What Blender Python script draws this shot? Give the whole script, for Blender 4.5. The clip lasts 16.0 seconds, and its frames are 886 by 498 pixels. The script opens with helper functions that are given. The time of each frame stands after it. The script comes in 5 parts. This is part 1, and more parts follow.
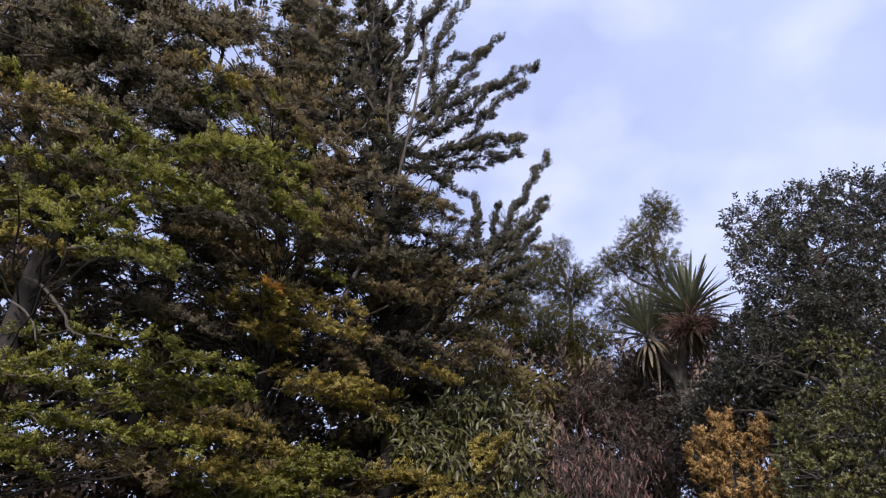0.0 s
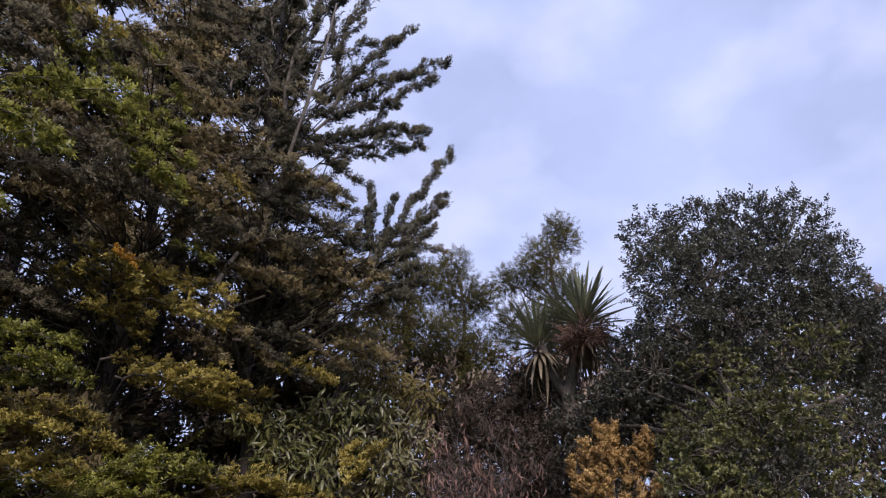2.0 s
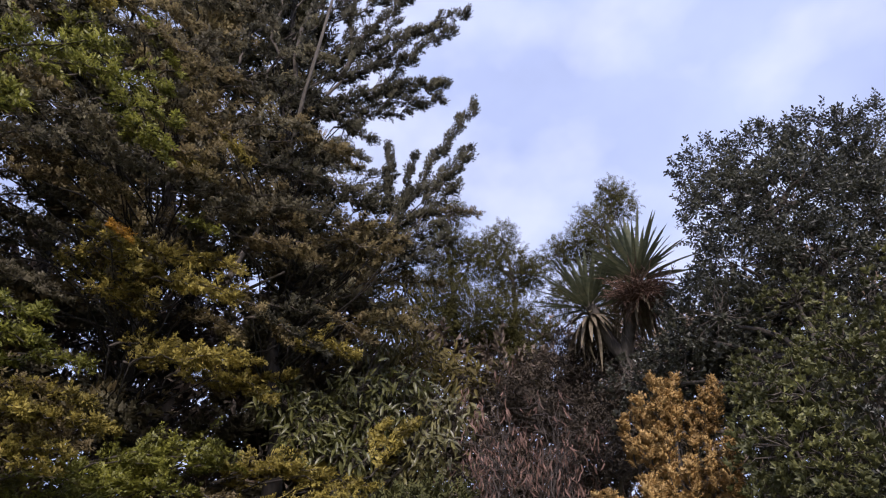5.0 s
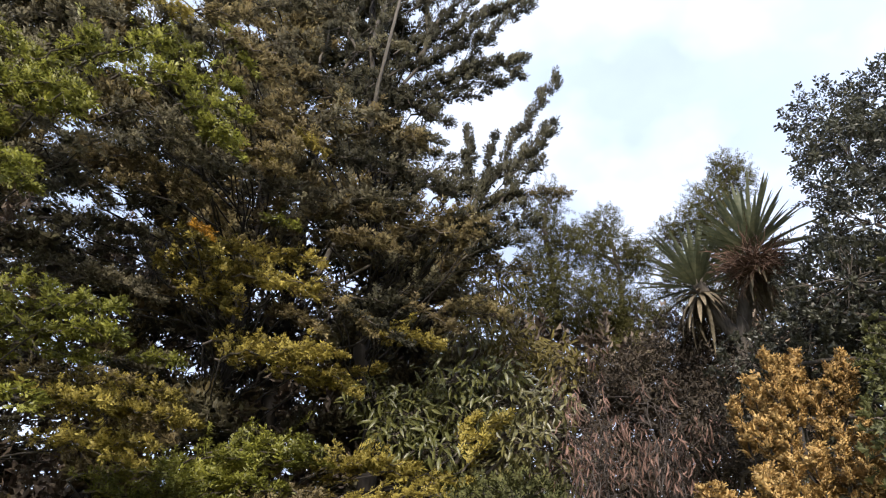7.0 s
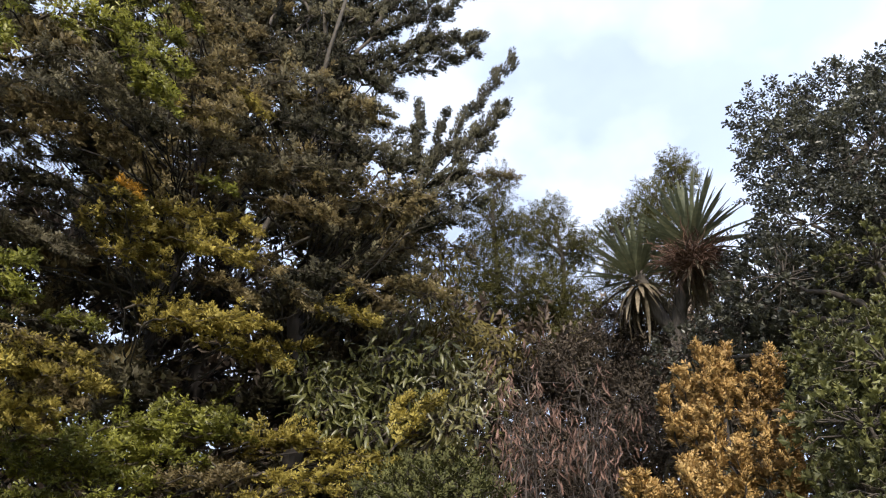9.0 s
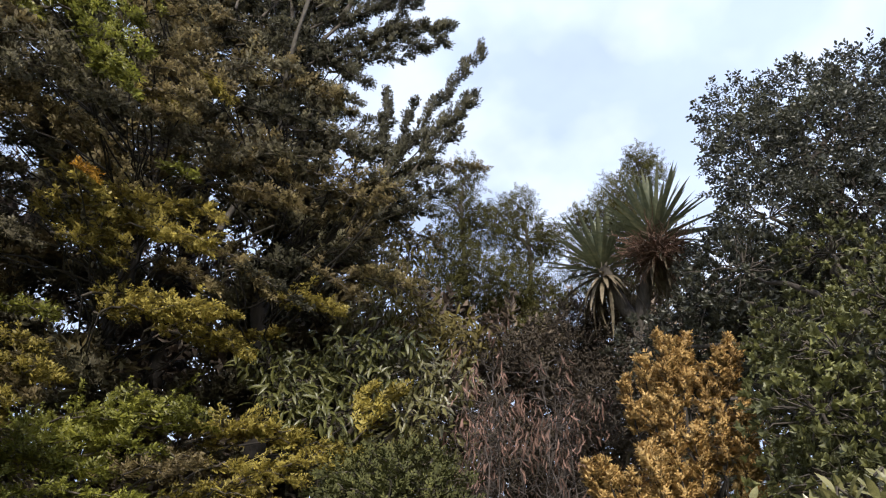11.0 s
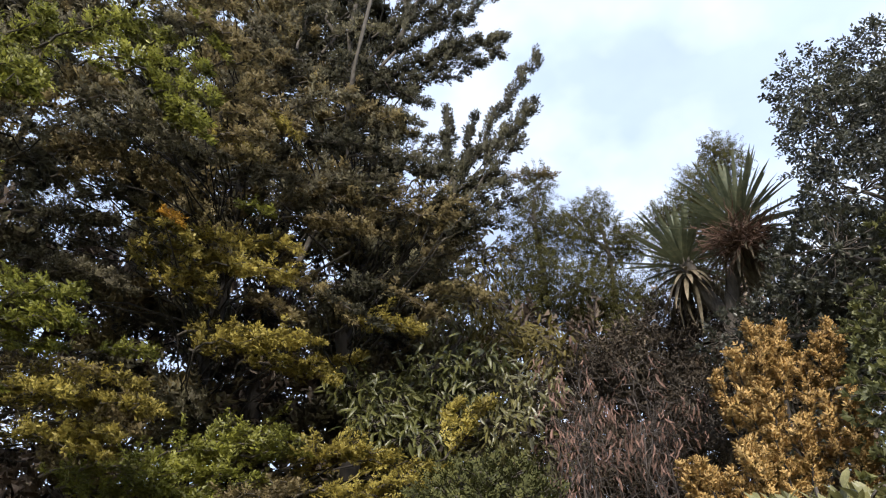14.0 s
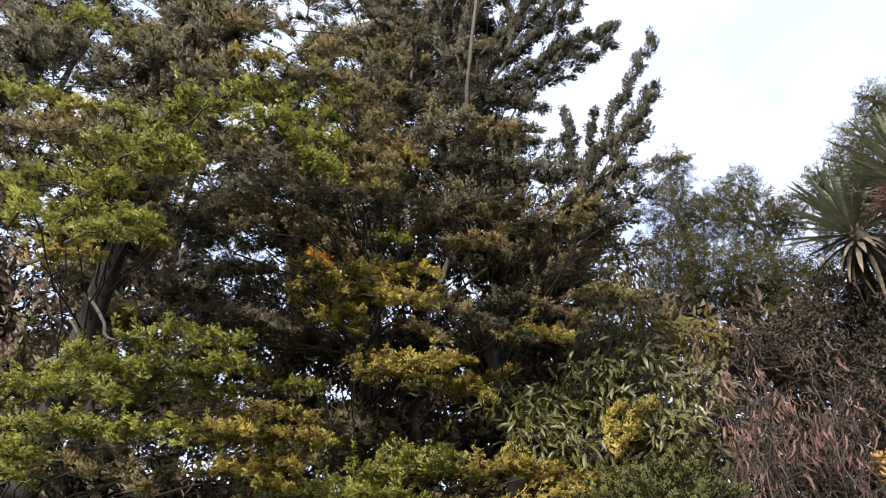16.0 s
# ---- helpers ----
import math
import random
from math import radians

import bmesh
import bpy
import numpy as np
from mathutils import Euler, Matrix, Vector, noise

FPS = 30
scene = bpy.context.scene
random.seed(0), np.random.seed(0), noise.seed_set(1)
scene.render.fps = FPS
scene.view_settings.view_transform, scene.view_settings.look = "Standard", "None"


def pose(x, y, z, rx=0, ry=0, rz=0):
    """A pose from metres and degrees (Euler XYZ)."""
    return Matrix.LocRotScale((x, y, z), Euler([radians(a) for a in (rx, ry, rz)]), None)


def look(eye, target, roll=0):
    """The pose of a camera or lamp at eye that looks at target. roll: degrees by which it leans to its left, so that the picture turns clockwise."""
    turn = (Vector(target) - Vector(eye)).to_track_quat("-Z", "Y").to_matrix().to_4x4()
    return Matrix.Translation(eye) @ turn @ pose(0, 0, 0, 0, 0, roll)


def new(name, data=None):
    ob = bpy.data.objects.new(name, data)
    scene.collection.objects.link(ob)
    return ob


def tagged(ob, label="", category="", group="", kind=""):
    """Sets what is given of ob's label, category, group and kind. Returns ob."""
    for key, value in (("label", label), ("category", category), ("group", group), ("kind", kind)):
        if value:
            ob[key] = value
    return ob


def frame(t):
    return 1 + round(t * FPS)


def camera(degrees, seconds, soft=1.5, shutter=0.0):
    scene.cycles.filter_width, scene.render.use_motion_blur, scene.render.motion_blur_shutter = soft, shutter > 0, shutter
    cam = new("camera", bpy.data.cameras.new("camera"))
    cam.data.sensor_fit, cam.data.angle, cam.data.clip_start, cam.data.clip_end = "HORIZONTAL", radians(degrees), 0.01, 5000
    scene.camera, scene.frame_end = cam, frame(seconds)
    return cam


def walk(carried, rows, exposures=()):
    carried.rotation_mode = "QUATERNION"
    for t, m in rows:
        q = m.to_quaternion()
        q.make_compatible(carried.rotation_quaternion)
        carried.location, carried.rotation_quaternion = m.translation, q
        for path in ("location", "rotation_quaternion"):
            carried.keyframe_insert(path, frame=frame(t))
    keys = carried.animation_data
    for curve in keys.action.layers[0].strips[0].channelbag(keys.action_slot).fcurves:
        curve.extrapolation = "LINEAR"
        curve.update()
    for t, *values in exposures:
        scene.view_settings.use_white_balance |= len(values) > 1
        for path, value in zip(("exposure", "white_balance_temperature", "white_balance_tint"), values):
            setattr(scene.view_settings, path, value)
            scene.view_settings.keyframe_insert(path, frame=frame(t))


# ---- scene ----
cam = camera(68.0, 16.0, soft=1.2)
PATH = [
    (0, (-0.202, -0.819, 1.597), (-0.213, 0.878, 2.656), -1.3),
    (0.5, (-0.119, -0.639, 1.653), (-0.149, 1.037, 2.743), -1.1),
    (1, (-0.087, -0.46, 1.642), (-0.042, 1.214, 2.736), -1.7),
    (1.5, (0.008, -0.241, 1.603), (0.192, 1.384, 2.754), -1.9),
    (2, (0.04, -0.075, 1.595), (0.311, 1.564, 2.71), -1.9),
    (2.5, (0.109, 0.085, 1.623), (0.315, 1.764, 2.69), -2.0),
    (3, (0.217, 0.256, 1.619), (0.356, 1.937, 2.694), 0.5),
    (3.5, (0.393, 0.37, 1.592), (0.538, 2.067, 2.64), -0.6),
    (4, (0.452, 0.547, 1.614), (0.676, 2.194, 2.726), -0.8),
    (4.5, (0.54, 0.729, 1.595), (0.834, 2.373, 2.695), -2.1),
    (5, (0.61, 0.859, 1.569), (0.675, 2.505, 2.702), -2.5),
    (5.2, (0.697, 0.891, 1.588), (0.637, 2.541, 2.717), -1.5),
    (7.3, (0.957, 1.403, 1.597), (0.65, 3.012, 2.744), 1.8),
    (7.5, (0.972, 1.457, 1.559), (0.65, 3.067, 2.701), 2.6),
    (8, (1.026, 1.514, 1.602), (0.709, 3.155, 2.701), 3.9),
    (8.5, (1.024, 1.527, 1.626), (0.773, 3.185, 2.717), 3.5),
    (9, (0.998, 1.506, 1.619), (0.862, 3.161, 2.733), 1.6),
    (9.5, (0.992, 1.518, 1.612), (0.86, 3.184, 2.71), 1.8),
    (10, (1.01, 1.54, 1.601), (0.936, 3.207, 2.704), 1.6),
    (12.5, (1.044, 1.556, 1.604), (1.003, 3.232, 2.695), -0.1),
    (13, (1.07, 1.566, 1.577), (1.016, 3.236, 2.677), 0.1),
    (13.5, (1.095, 1.588, 1.568), (0.982, 3.243, 2.685), 0.3),
    (14, (1.114, 1.592, 1.567), (0.828, 3.207, 2.711), -0.2),
    (14.5, (1.13, 1.595, 1.588), (0.676, 3.164, 2.742), 0.1),
    (15, (1.161, 1.575, 1.597), (0.625, 3.114, 2.756), 0.4),
    (15.5, (1.166, 1.572, 1.598), (0.542, 3.07, 2.767), 0.6),
    (16, (1.175, 1.575, 1.589), (0.488, 3.048, 2.755), 0.5),
]
walk(cam, [(t, look(eye, target, roll)) for t, eye, target, roll in PATH], exposures=((0, 0.04, 5950, 22), (2, -0.06, 5950, 23), (4.5, 0.02, 5900, 23), (5.2, 0.08, 6000, 21), (7.3, 0.68, 6400, 10), (9, 0.58, 6350, 10), (12.5, 0.43, 6200, 9), (14, 0.54, 6200, 9), (16, 0.84, 6400, 12)))

# ---- light and air ----
world = bpy.data.worlds.new("sky")
scene.world = world
world.use_nodes = True
wn, wl = world.node_tree.nodes, world.node_tree.links
wn.clear()
SUN_UP, SUN_TURN = 33.0, 174.0          # degrees above the horizon, and clockwise from +y
sky = wn.new("ShaderNodeTexSky")
sky.sky_type, sky.sun_disc = "NISHITA", False
sky.sun_elevation, sky.sun_rotation = radians(SUN_UP), radians(SUN_TURN)
sky.air_density, sky.dust_density, sky.ozone_density = 1.0, 2.0, 1.5
coord = wn.new("ShaderNodeTexCoord")
stretch = wn.new("ShaderNodeMapping")
stretch.inputs["Scale"].default_value = (0.9, 0.9, 1.3)
stretch.inputs["Rotation"].default_value = (0.0, 0.2, 0.5)
wl.new(coord.outputs["Generated"], stretch.inputs["Vector"])
cloud = wn.new("ShaderNodeTexNoise")
cloud.inputs["Scale"].default_value, cloud.inputs["Detail"].default_value, cloud.inputs["Roughness"].default_value = 2.6, 5.0, 0.5
wl.new(stretch.outputs["Vector"], cloud.inputs["Vector"])
cover = wn.new("ShaderNodeMapRange")
cover.inputs["From Min"].default_value, cover.inputs["From Max"].default_value = 0.36, 0.66
cover.inputs["To Min"].default_value, cover.inputs["To Max"].default_value = 0.70, 0.97
wl.new(cloud.outputs["Fac"], cover.inputs["Value"])
veil = wn.new("ShaderNodeMix")
veil.data_type = "RGBA"
veil.inputs["B"].default_value = (7.0, 8.1, 10.9, 1)
wl.new(cover.outputs["Result"], veil.inputs["Factor"])
wl.new(sky.outputs["Color"], veil.inputs["A"])
puff = wn.new("ShaderNodeTexNoise")
puff.inputs["Scale"].default_value, puff.inputs["Detail"].default_value, puff.inputs["Roughness"].default_value = 5.5, 4.0, 0.45
wl.new(stretch.outputs["Vector"], puff.inputs["Vector"])
heap = wn.new("ShaderNodeMapRange")
heap.inputs["From Min"].default_value, heap.inputs["From Max"].default_value = 0.50, 0.66
heap.inputs["To Min"].default_value, heap.inputs["To Max"].default_value = 0.0, 0.5
wl.new(puff.outputs["Fac"], heap.inputs["Value"])
clouds = wn.new("ShaderNodeMix")
clouds.data_type = "RGBA"
clouds.inputs["B"].default_value = (9.2, 9.8, 11.4, 1)
wl.new(heap.outputs["Result"], clouds.inputs["Factor"])
wl.new(veil.outputs["Result"], clouds.inputs["A"])
back = wn.new("ShaderNodeBackground")
back.inputs["Strength"].default_value = 0.094
wl.new(clouds.outputs["Result"], back.inputs["Color"])
wout = wn.new("ShaderNodeOutputWorld")
wl.new(back.outputs["Background"], wout.inputs["Surface"])

sun = new("sun", bpy.data.lights.new("sun", "SUN"))
sun.data.energy, sun.data.angle, sun.data.color = 4.7, radians(9), (1.0, 0.91, 0.77)
su, st = radians(SUN_UP), radians(SUN_TURN)
sun.matrix_world = look(Vector((math.sin(st) * math.cos(su), math.cos(st) * math.cos(su), math.sin(su))) * 60, (0, 0, 0))


# ---- materials ----
def nodes(name):
    m = bpy.data.materials.new(name)
    m.use_nodes = True
    m.node_tree.nodes.clear()
    return m, m.node_tree.nodes, m.node_tree.links


def ramp(n, stops):
    r = n.new("ShaderNodeValToRGB")
    while len(r.color_ramp.elements) < len(stops):
        r.color_ramp.elements.new(0.5)
    for e, (p, c) in zip(r.color_ramp.elements, stops):
        e.position, e.color = p, (*c, 1)
    return r


def leafy(name, old, mid, young, rough=0.5, through_light=0.45, patch=1.6, gloss=0.45, grain=22.0, island=0.22):
    """Foliage: a colour that wanders over the crown in patches and from leaf to leaf."""
    old, mid, young = ((c[0] * 1.12, c[1], c[2] * 0.86) for c in (old, mid, young))
    m, n, l = nodes(name)
    co = n.new("ShaderNodeTexCoord")
    big = n.new("ShaderNodeTexNoise")
    big.inputs["Scale"].default_value, big.inputs["Detail"].default_value = patch, 3.0
    l.new(co.outputs["Object"], big.inputs["Vector"])
    geo = n.new("ShaderNodeNewGeometry")
    mix = n.new("ShaderNodeMath")
    mix.operation = "MULTIPLY_ADD"
    l.new(geo.outputs["Random Per Island"], mix.inputs[0])
    mix.inputs[1].default_value = island
    sub = n.new("ShaderNodeMath")
    sub.operation = "SUBTRACT"
    l.new(big.outputs["Fac"], sub.inputs[0])
    sub.inputs[1].default_value = 0.5 * island
    l.new(sub.outputs[0], mix.inputs[2])
    fine = n.new("ShaderNodeTexNoise")
    fine.inputs["Scale"].default_value, fine.inputs["Detail"].default_value = grain, 2.0
    l.new(co.outputs["Object"], fine.inputs["Vector"])
    grained = n.new("ShaderNodeMath")
    grained.operation = "MULTIPLY_ADD"
    l.new(fine.outputs["Fac"], grained.inputs[0])
    grained.inputs[1].default_value = 0.6
    l.new(mix.outputs[0], grained.inputs[2])
    r = ramp(n, ((0.50, old), (0.80, mid), (1.08 - 0.1, young)))
    l.new(grained.outputs[0], r.inputs["Fac"])
    p = n.new("ShaderNodeBsdfPrincipled")
    p.inputs["Roughness"].default_value = rough
    p.inputs["Specular IOR Level"].default_value = gloss
    l.new(r.outputs["Color"], p.inputs["Base Color"])
    tr = n.new("ShaderNodeBsdfTranslucent")
    l.new(r.outputs["Color"], tr.inputs["Color"])
    both = n.new("ShaderNodeMixShader")
    both.inputs["Fac"].default_value = through_light
    l.new(p.outputs[0], both.inputs[1])
    l.new(tr.outputs[0], both.inputs[2])
    out = n.new("ShaderNodeOutputMaterial")
    l.new(both.outputs[0], out.inputs["Surface"])
    return m


def barky(name, dark, light, scale=9.0, rise=0.4):
    m, n, l = nodes(name)
    co = n.new("ShaderNodeTexCoord")
    mp = n.new("ShaderNodeMapping")
    mp.inputs["Scale"].default_value = (1.0, 1.0, 0.16)
    l.new(co.outputs["Object"], mp.inputs["Vector"])
    a = n.new("ShaderNodeTexNoise")
    a.inputs["Scale"].default_value, a.inputs["Detail"].default_value = scale * 3, 6.0
    l.new(mp.outputs["Vector"], a.inputs["Vector"])
    b = n.new("ShaderNodeTexNoise")
    b.inputs["Scale"].default_value, b.inputs["Detail"].default_value = 1.7, 3.0
    l.new(co.outputs["Object"], b.inputs["Vector"])
    add = n.new("ShaderNodeMath")
    add.operation = "MULTIPLY_ADD"
    l.new(a.outputs["Fac"], add.inputs[0])
    add.inputs[1].default_value = 0.65
    half = n.new("ShaderNodeMath")
    half.operation = "MULTIPLY"
    l.new(b.outputs["Fac"], half.inputs[0])
    half.inputs[1].default_value = 0.35
    l.new(half.outputs[0], add.inputs[2])
    r = ramp(n, ((0.35, dark), (0.68, light)))
    l.new(add.outputs[0], r.inputs["Fac"])
    p = n.new("ShaderNodeBsdfPrincipled")
    p.inputs["Roughness"].default_value = 0.9
    l.new(r.outputs["Color"], p.inputs["Base Color"])
    bump = n.new("ShaderNodeBump")
    bump.inputs["Strength"].default_value, bump.inputs["Distance"].default_value = rise, 0.02
    l.new(a.outputs["Fac"], bump.inputs["Height"])
    l.new(bump.outputs["Normal"], p.inputs["Normal"])
    out = n.new("ShaderNodeOutputMaterial")
    l.new(p.outputs[0], out.inputs["Surface"])
    return m


CYPRESS = {
    "D": leafy("cypress_shade_green", (0.088, 0.086, 0.069), (0.150, 0.150, 0.113), (0.228, 0.230, 0.160), rough=0.6, gloss=0.35),
    # S: green darkened in the colour, as backlit against bright sky
    "S": leafy("cypress_backlit_green", (0.034, 0.036, 0.030), (0.062, 0.066, 0.051), (0.105, 0.110, 0.078), rough=0.6, gloss=0.3),
    "B": leafy("cypress_olive", (0.114, 0.097, 0.062), (0.208, 0.182, 0.102), (0.300, 0.273, 0.148), rough=0.6, gloss=0.35),
    "G": leafy("cypress_fresh_green", (0.106, 0.122, 0.034), (0.218, 0.250, 0.050), (0.330, 0.365, 0.078), gloss=0.5),
    "Y": leafy("cypress_yellow_green", (0.166, 0.150, 0.044), (0.325, 0.294, 0.078), (0.450, 0.412, 0.122), gloss=0.3),
    "O": leafy("cypress_orange", (0.240, 0.130, 0.024), (0.460, 0.270, 0.040), (0.600, 0.380, 0.070)),
}
# Bark held near black: the crowns' inner shade is put into its colour
BARK = barky("shaded_cypress_bark", (0.010, 0.008, 0.007), (0.030, 0.023, 0.0195))
TWIG = barky("grey_twig_bark", (0.035, 0.028, 0.023), (0.115, 0.095, 0.078), 14)


# ---- ways of building ----
rng = np.random.default_rng(7)


def unit(v):
    v = np.asarray(v, float)
    return v / np.maximum(np.linalg.norm(v, axis=-1, keepdims=True), 1e-9)


def mesh_of(name, verts, tris, material, smooth=False, normals=None):
    me = bpy.data.meshes.new(name)
    verts, tris = np.ascontiguousarray(verts, np.float32), np.ascontiguousarray(tris, np.int32)
    me.vertices.add(len(verts))
    me.vertices.foreach_set("co", verts.ravel())
    me.loops.add(tris.size)
    me.loops.foreach_set("vertex_index", tris.ravel())
    me.polygons.add(len(tris))
    me.polygons.foreach_set("loop_start", np.arange(0, tris.size, 3, dtype=np.int32))
    me.polygons.foreach_set("use_smooth", np.full(len(tris), smooth))
    me.update(calc_edges=True)
    if normals is not None:
        soft = me.attributes.new("custom_normal", "FLOAT_VECTOR", "POINT")
        soft.data.foreach_set("vector", np.ascontiguousarray(normals, np.float32).ravel())
    me.materials.append(material)
    return me


def thing(name, base, label, category, group="", kind=""):
    ob = new(name)
    ob.location = base
    ob.empty_display_size = 0.3
    return tagged(ob, label, category, group, kind)


def part(name, verts, tris, material, parent, label="", smooth=False, kind="", normals=None):
    """One mesh under a thing or a part. verts are in the world."""
    top = parent.parent or parent
    base = np.array(top.location)
    ob = new(name, mesh_of(name, np.asarray(verts) - base, tris, material, smooth or normals is not None, normals))
    ob.parent = parent
    return tagged(ob, label, kind=kind)


def join(pieces):
    vs, ts, k = [], [], 0
    for v, t in pieces:
        vs.append(v)
        ts.append(np.asarray(t) + k)
        k += len(v)
    return np.concatenate(vs), np.concatenate(ts)


def tube(points, radii, sides=7, lumps=0.0):
    """A tapered round stem along points."""
    p = np.asarray(points, float)
    r = np.interp(np.linspace(0, 1, len(p)), np.linspace(0, 1, len(radii)), radii)
    way = unit(np.gradient(p, axis=0))
    ref = np.where(np.abs(way[:, 2:3]) > 0.9, [[1.0, 0, 0]], [[0, 0, 1.0]])
    u = unit(np.cross(way, ref))
    w = np.cross(way, u)
    a = np.linspace(0, 2 * np.pi, sides, endpoint=False)
    wob = 1 + lumps * rng.uniform(-1, 1, (len(p), sides))
    ring = p[:, None] + (np.cos(a)[:, None] * u[:, None] + np.sin(a)[:, None] * w[:, None]) * (r[:, None] * wob)[..., None]
    v = np.concatenate([ring.reshape(-1, 3), p[-1:]])
    i, j = np.meshgrid(np.arange(len(p) - 1), np.arange(sides), indexing="ij")
    q = np.stack([i * sides + j, i * sides + (j + 1) % sides, (i + 1) * sides + (j + 1) % sides, (i + 1) * sides + j], -1).reshape(-1, 4)
    t = np.concatenate([q[:, [0, 1, 2]], q[:, [0, 2, 3]]])
    k = (len(p) - 1) * sides
    cap = np.stack([k + np.arange(sides), k + (np.arange(sides) + 1) % sides, np.full(sides, len(v) - 1)], -1)
    return v, np.concatenate([t, cap])


def bend(a, b, sag=0.0, n=9, wander=0.0):
    """Points from a to b, raised in the middle by sag, with a little wander."""
    a, b = np.asarray(a, float), np.asarray(b, float)
    s = np.linspace(0, 1, n)[:, None]
    p = a + (b - a) * s + np.array([0, 0, 1.0]) * sag * 4 * s * (1 - s)
    if wander:
        p[1:-1] += rng.normal(0, wander, (n - 2, 3))
    return p


def spray(n=34, length=1.0, spread=0.42, leaf=0.22, wide=0.066):
    """A conifer's tuft along +x: flat pointed twigs set all round an axis."""
    v, t = [], []
    for i in range(n):
        s = (i + 0.5) / n
        a = i * 2.4 + rng.uniform(-0.4, 0.4)
        o = np.array([s * length * 0.85, 0, 0])
        d = unit(np.array([1.0, np.cos(a) * spread * 1.6, np.sin(a) * spread * 1.6]) + rng.normal(0, 0.18, 3))
        side = unit(np.cross(d, rng.normal(0, 1, 3)))
        ln = leaf * (1.3 - 0.75 * s) * rng.uniform(0.7, 1.3)
        k = len(v)
        v += [o - side * wide * 0.25, o + d * ln * 0.45 + side * wide * 0.8, o + d * ln]
        t += [[k, k + 1, k + 2]]
    return np.array(v), np.array(t)


def blade(n=4, wide=0.3, fold=0.25, droop=0.15, point=1.0, belly=0.5):
    """One leaf along +x, one long, its face to +z: folded at the midrib and bent."""
    v, t = [], []
    for i in range(n + 1):
        s = i / n
        w = wide * 0.5 * (np.sin(np.pi * s ** (np.log(0.5) / np.log(belly))) ** point if 0 < s < 1 else 0.04)
        z = -droop * s * s
        v += [[s, -w, z + w * fold], [s, 0, z], [s, w, z + w * fold]]
        if i:
            a, b = 3 * (i - 1), 3 * i
            t += [[a, a + 1, b], [a + 1, b + 1, b], [a + 1, a + 2, b + 1], [a + 2, b + 2, b + 1]]
    return np.array(v), np.array(t)


def chip(wide=0.45, fold=0.12, droop=0.12, at=0.58):
    """A small leaf along +x in four faces, folded at the midrib."""
    return (np.array([[0, 0, 0], [at, -wide / 2, fold], [at + 0.04, 0, 0], [at, wide / 2, fold], [1, 0, -droop]]),
            np.array([[0, 2, 1], [0, 3, 2], [1, 2, 4], [2, 3, 4]]))


def sliver(wide=0.2, droop=0.2, at=0.45):
    """A narrow far leaf along +x in two faces."""
    return np.array([[0, 0, 0], [at, -wide / 2, 0.02], [1, 0, -droop], [at, wide / 2, 0.02]]), np.array([[0, 2, 1], [0, 3, 2]])


def rosette(leaf, n=9, rise=0.5):
    """Leaves set round a shoot's end along +x."""
    pieces = []
    for i in range(n):
        a = i * 2.39996
        open_ = (0.35 + 0.65 * i / n) * (1.45 - rise * 0.5) + rng.uniform(-0.15, 0.15)
        d = np.array([np.cos(open_), np.sin(open_) * np.cos(a), np.sin(open_) * np.sin(a)])
        up = unit(np.array([1.0, 0, 0]) - d * d[0] + rng.normal(0, 0.12, 3))
        up = unit(up - d * (up @ d))
        side = np.cross(up, d)
        v = leaf[0] @ np.stack([d, side, up]) * rng.uniform(0.75, 1.15) + np.array([-0.12 * i / n, 0, 0])
        pieces.append((v, leaf[1]))
    return join(pieces)


def axes_for(d, face=None):
    """Right-handed axes for each way d, with +z near face."""
    d = unit(d)
    f = rng.normal(0, 1, d.shape) if face is None else np.broadcast_to(face, d.shape) + rng.normal(0, 0.35, d.shape)
    y = unit(np.cross(f, d))
    return np.stack([d, y, np.cross(d, y)], 1)


def scatter(forms, pos, d, size, face=None):
    """Many copies of the forms in one mesh: at pos, along d."""
    pos, size = np.asarray(pos, float), np.broadcast_to(np.asarray(size, float), len(pos))
    axes = axes_for(np.asarray(d, float), face)
    pick = rng.integers(0, len(forms), len(pos))
    pieces = []
    for k, (v, t) in enumerate(forms):
        m = pick == k
        if m.any():
            w = np.einsum("vi,nij->nvj", v, axes[m]) * size[m][:, None, None] + pos[m][:, None]
            tt = t[None] + (np.arange(m.sum()) * len(v))[:, None, None]
            pieces.append((w.reshape(-1, 3), tt.reshape(-1, 3)))
    return join(pieces)


def tufted(forms, pos, d, size, outward, face=None):
    """Conifer tufts in one mesh, shaded as soft rounded plumes: verts, faces and normals."""
    pos, d, outward = np.asarray(pos, float), unit(d), unit(outward)
    axes = axes_for(d, face)
    pick = rng.integers(0, len(forms), len(pos))
    vs, ts, ns, k = [], [], [], 0
    for f, (v, t) in enumerate(forms):
        m = pick == f
        if m.any():
            r = v - np.array([0.25, 0, 0])
            r[:, 0] *= 0.5
            out = np.einsum("vi,nij->nvj", unit(r), axes[m]) * 0.42 + outward[m][:, None] * 0.7 + np.array([0, 0, 0.3])
            w = np.einsum("vi,nij->nvj", v, axes[m]) * size[m][:, None, None] + pos[m][:, None]
            ts.append((t[None] + (np.arange(m.sum()) * len(v))[:, None, None]).reshape(-1, 3) + k)
            vs.append(w.reshape(-1, 3))
            ns.append(unit(out).reshape(-1, 3))
            k += len(vs[-1])
    return np.concatenate(vs), np.concatenate(ts), np.concatenate(ns)


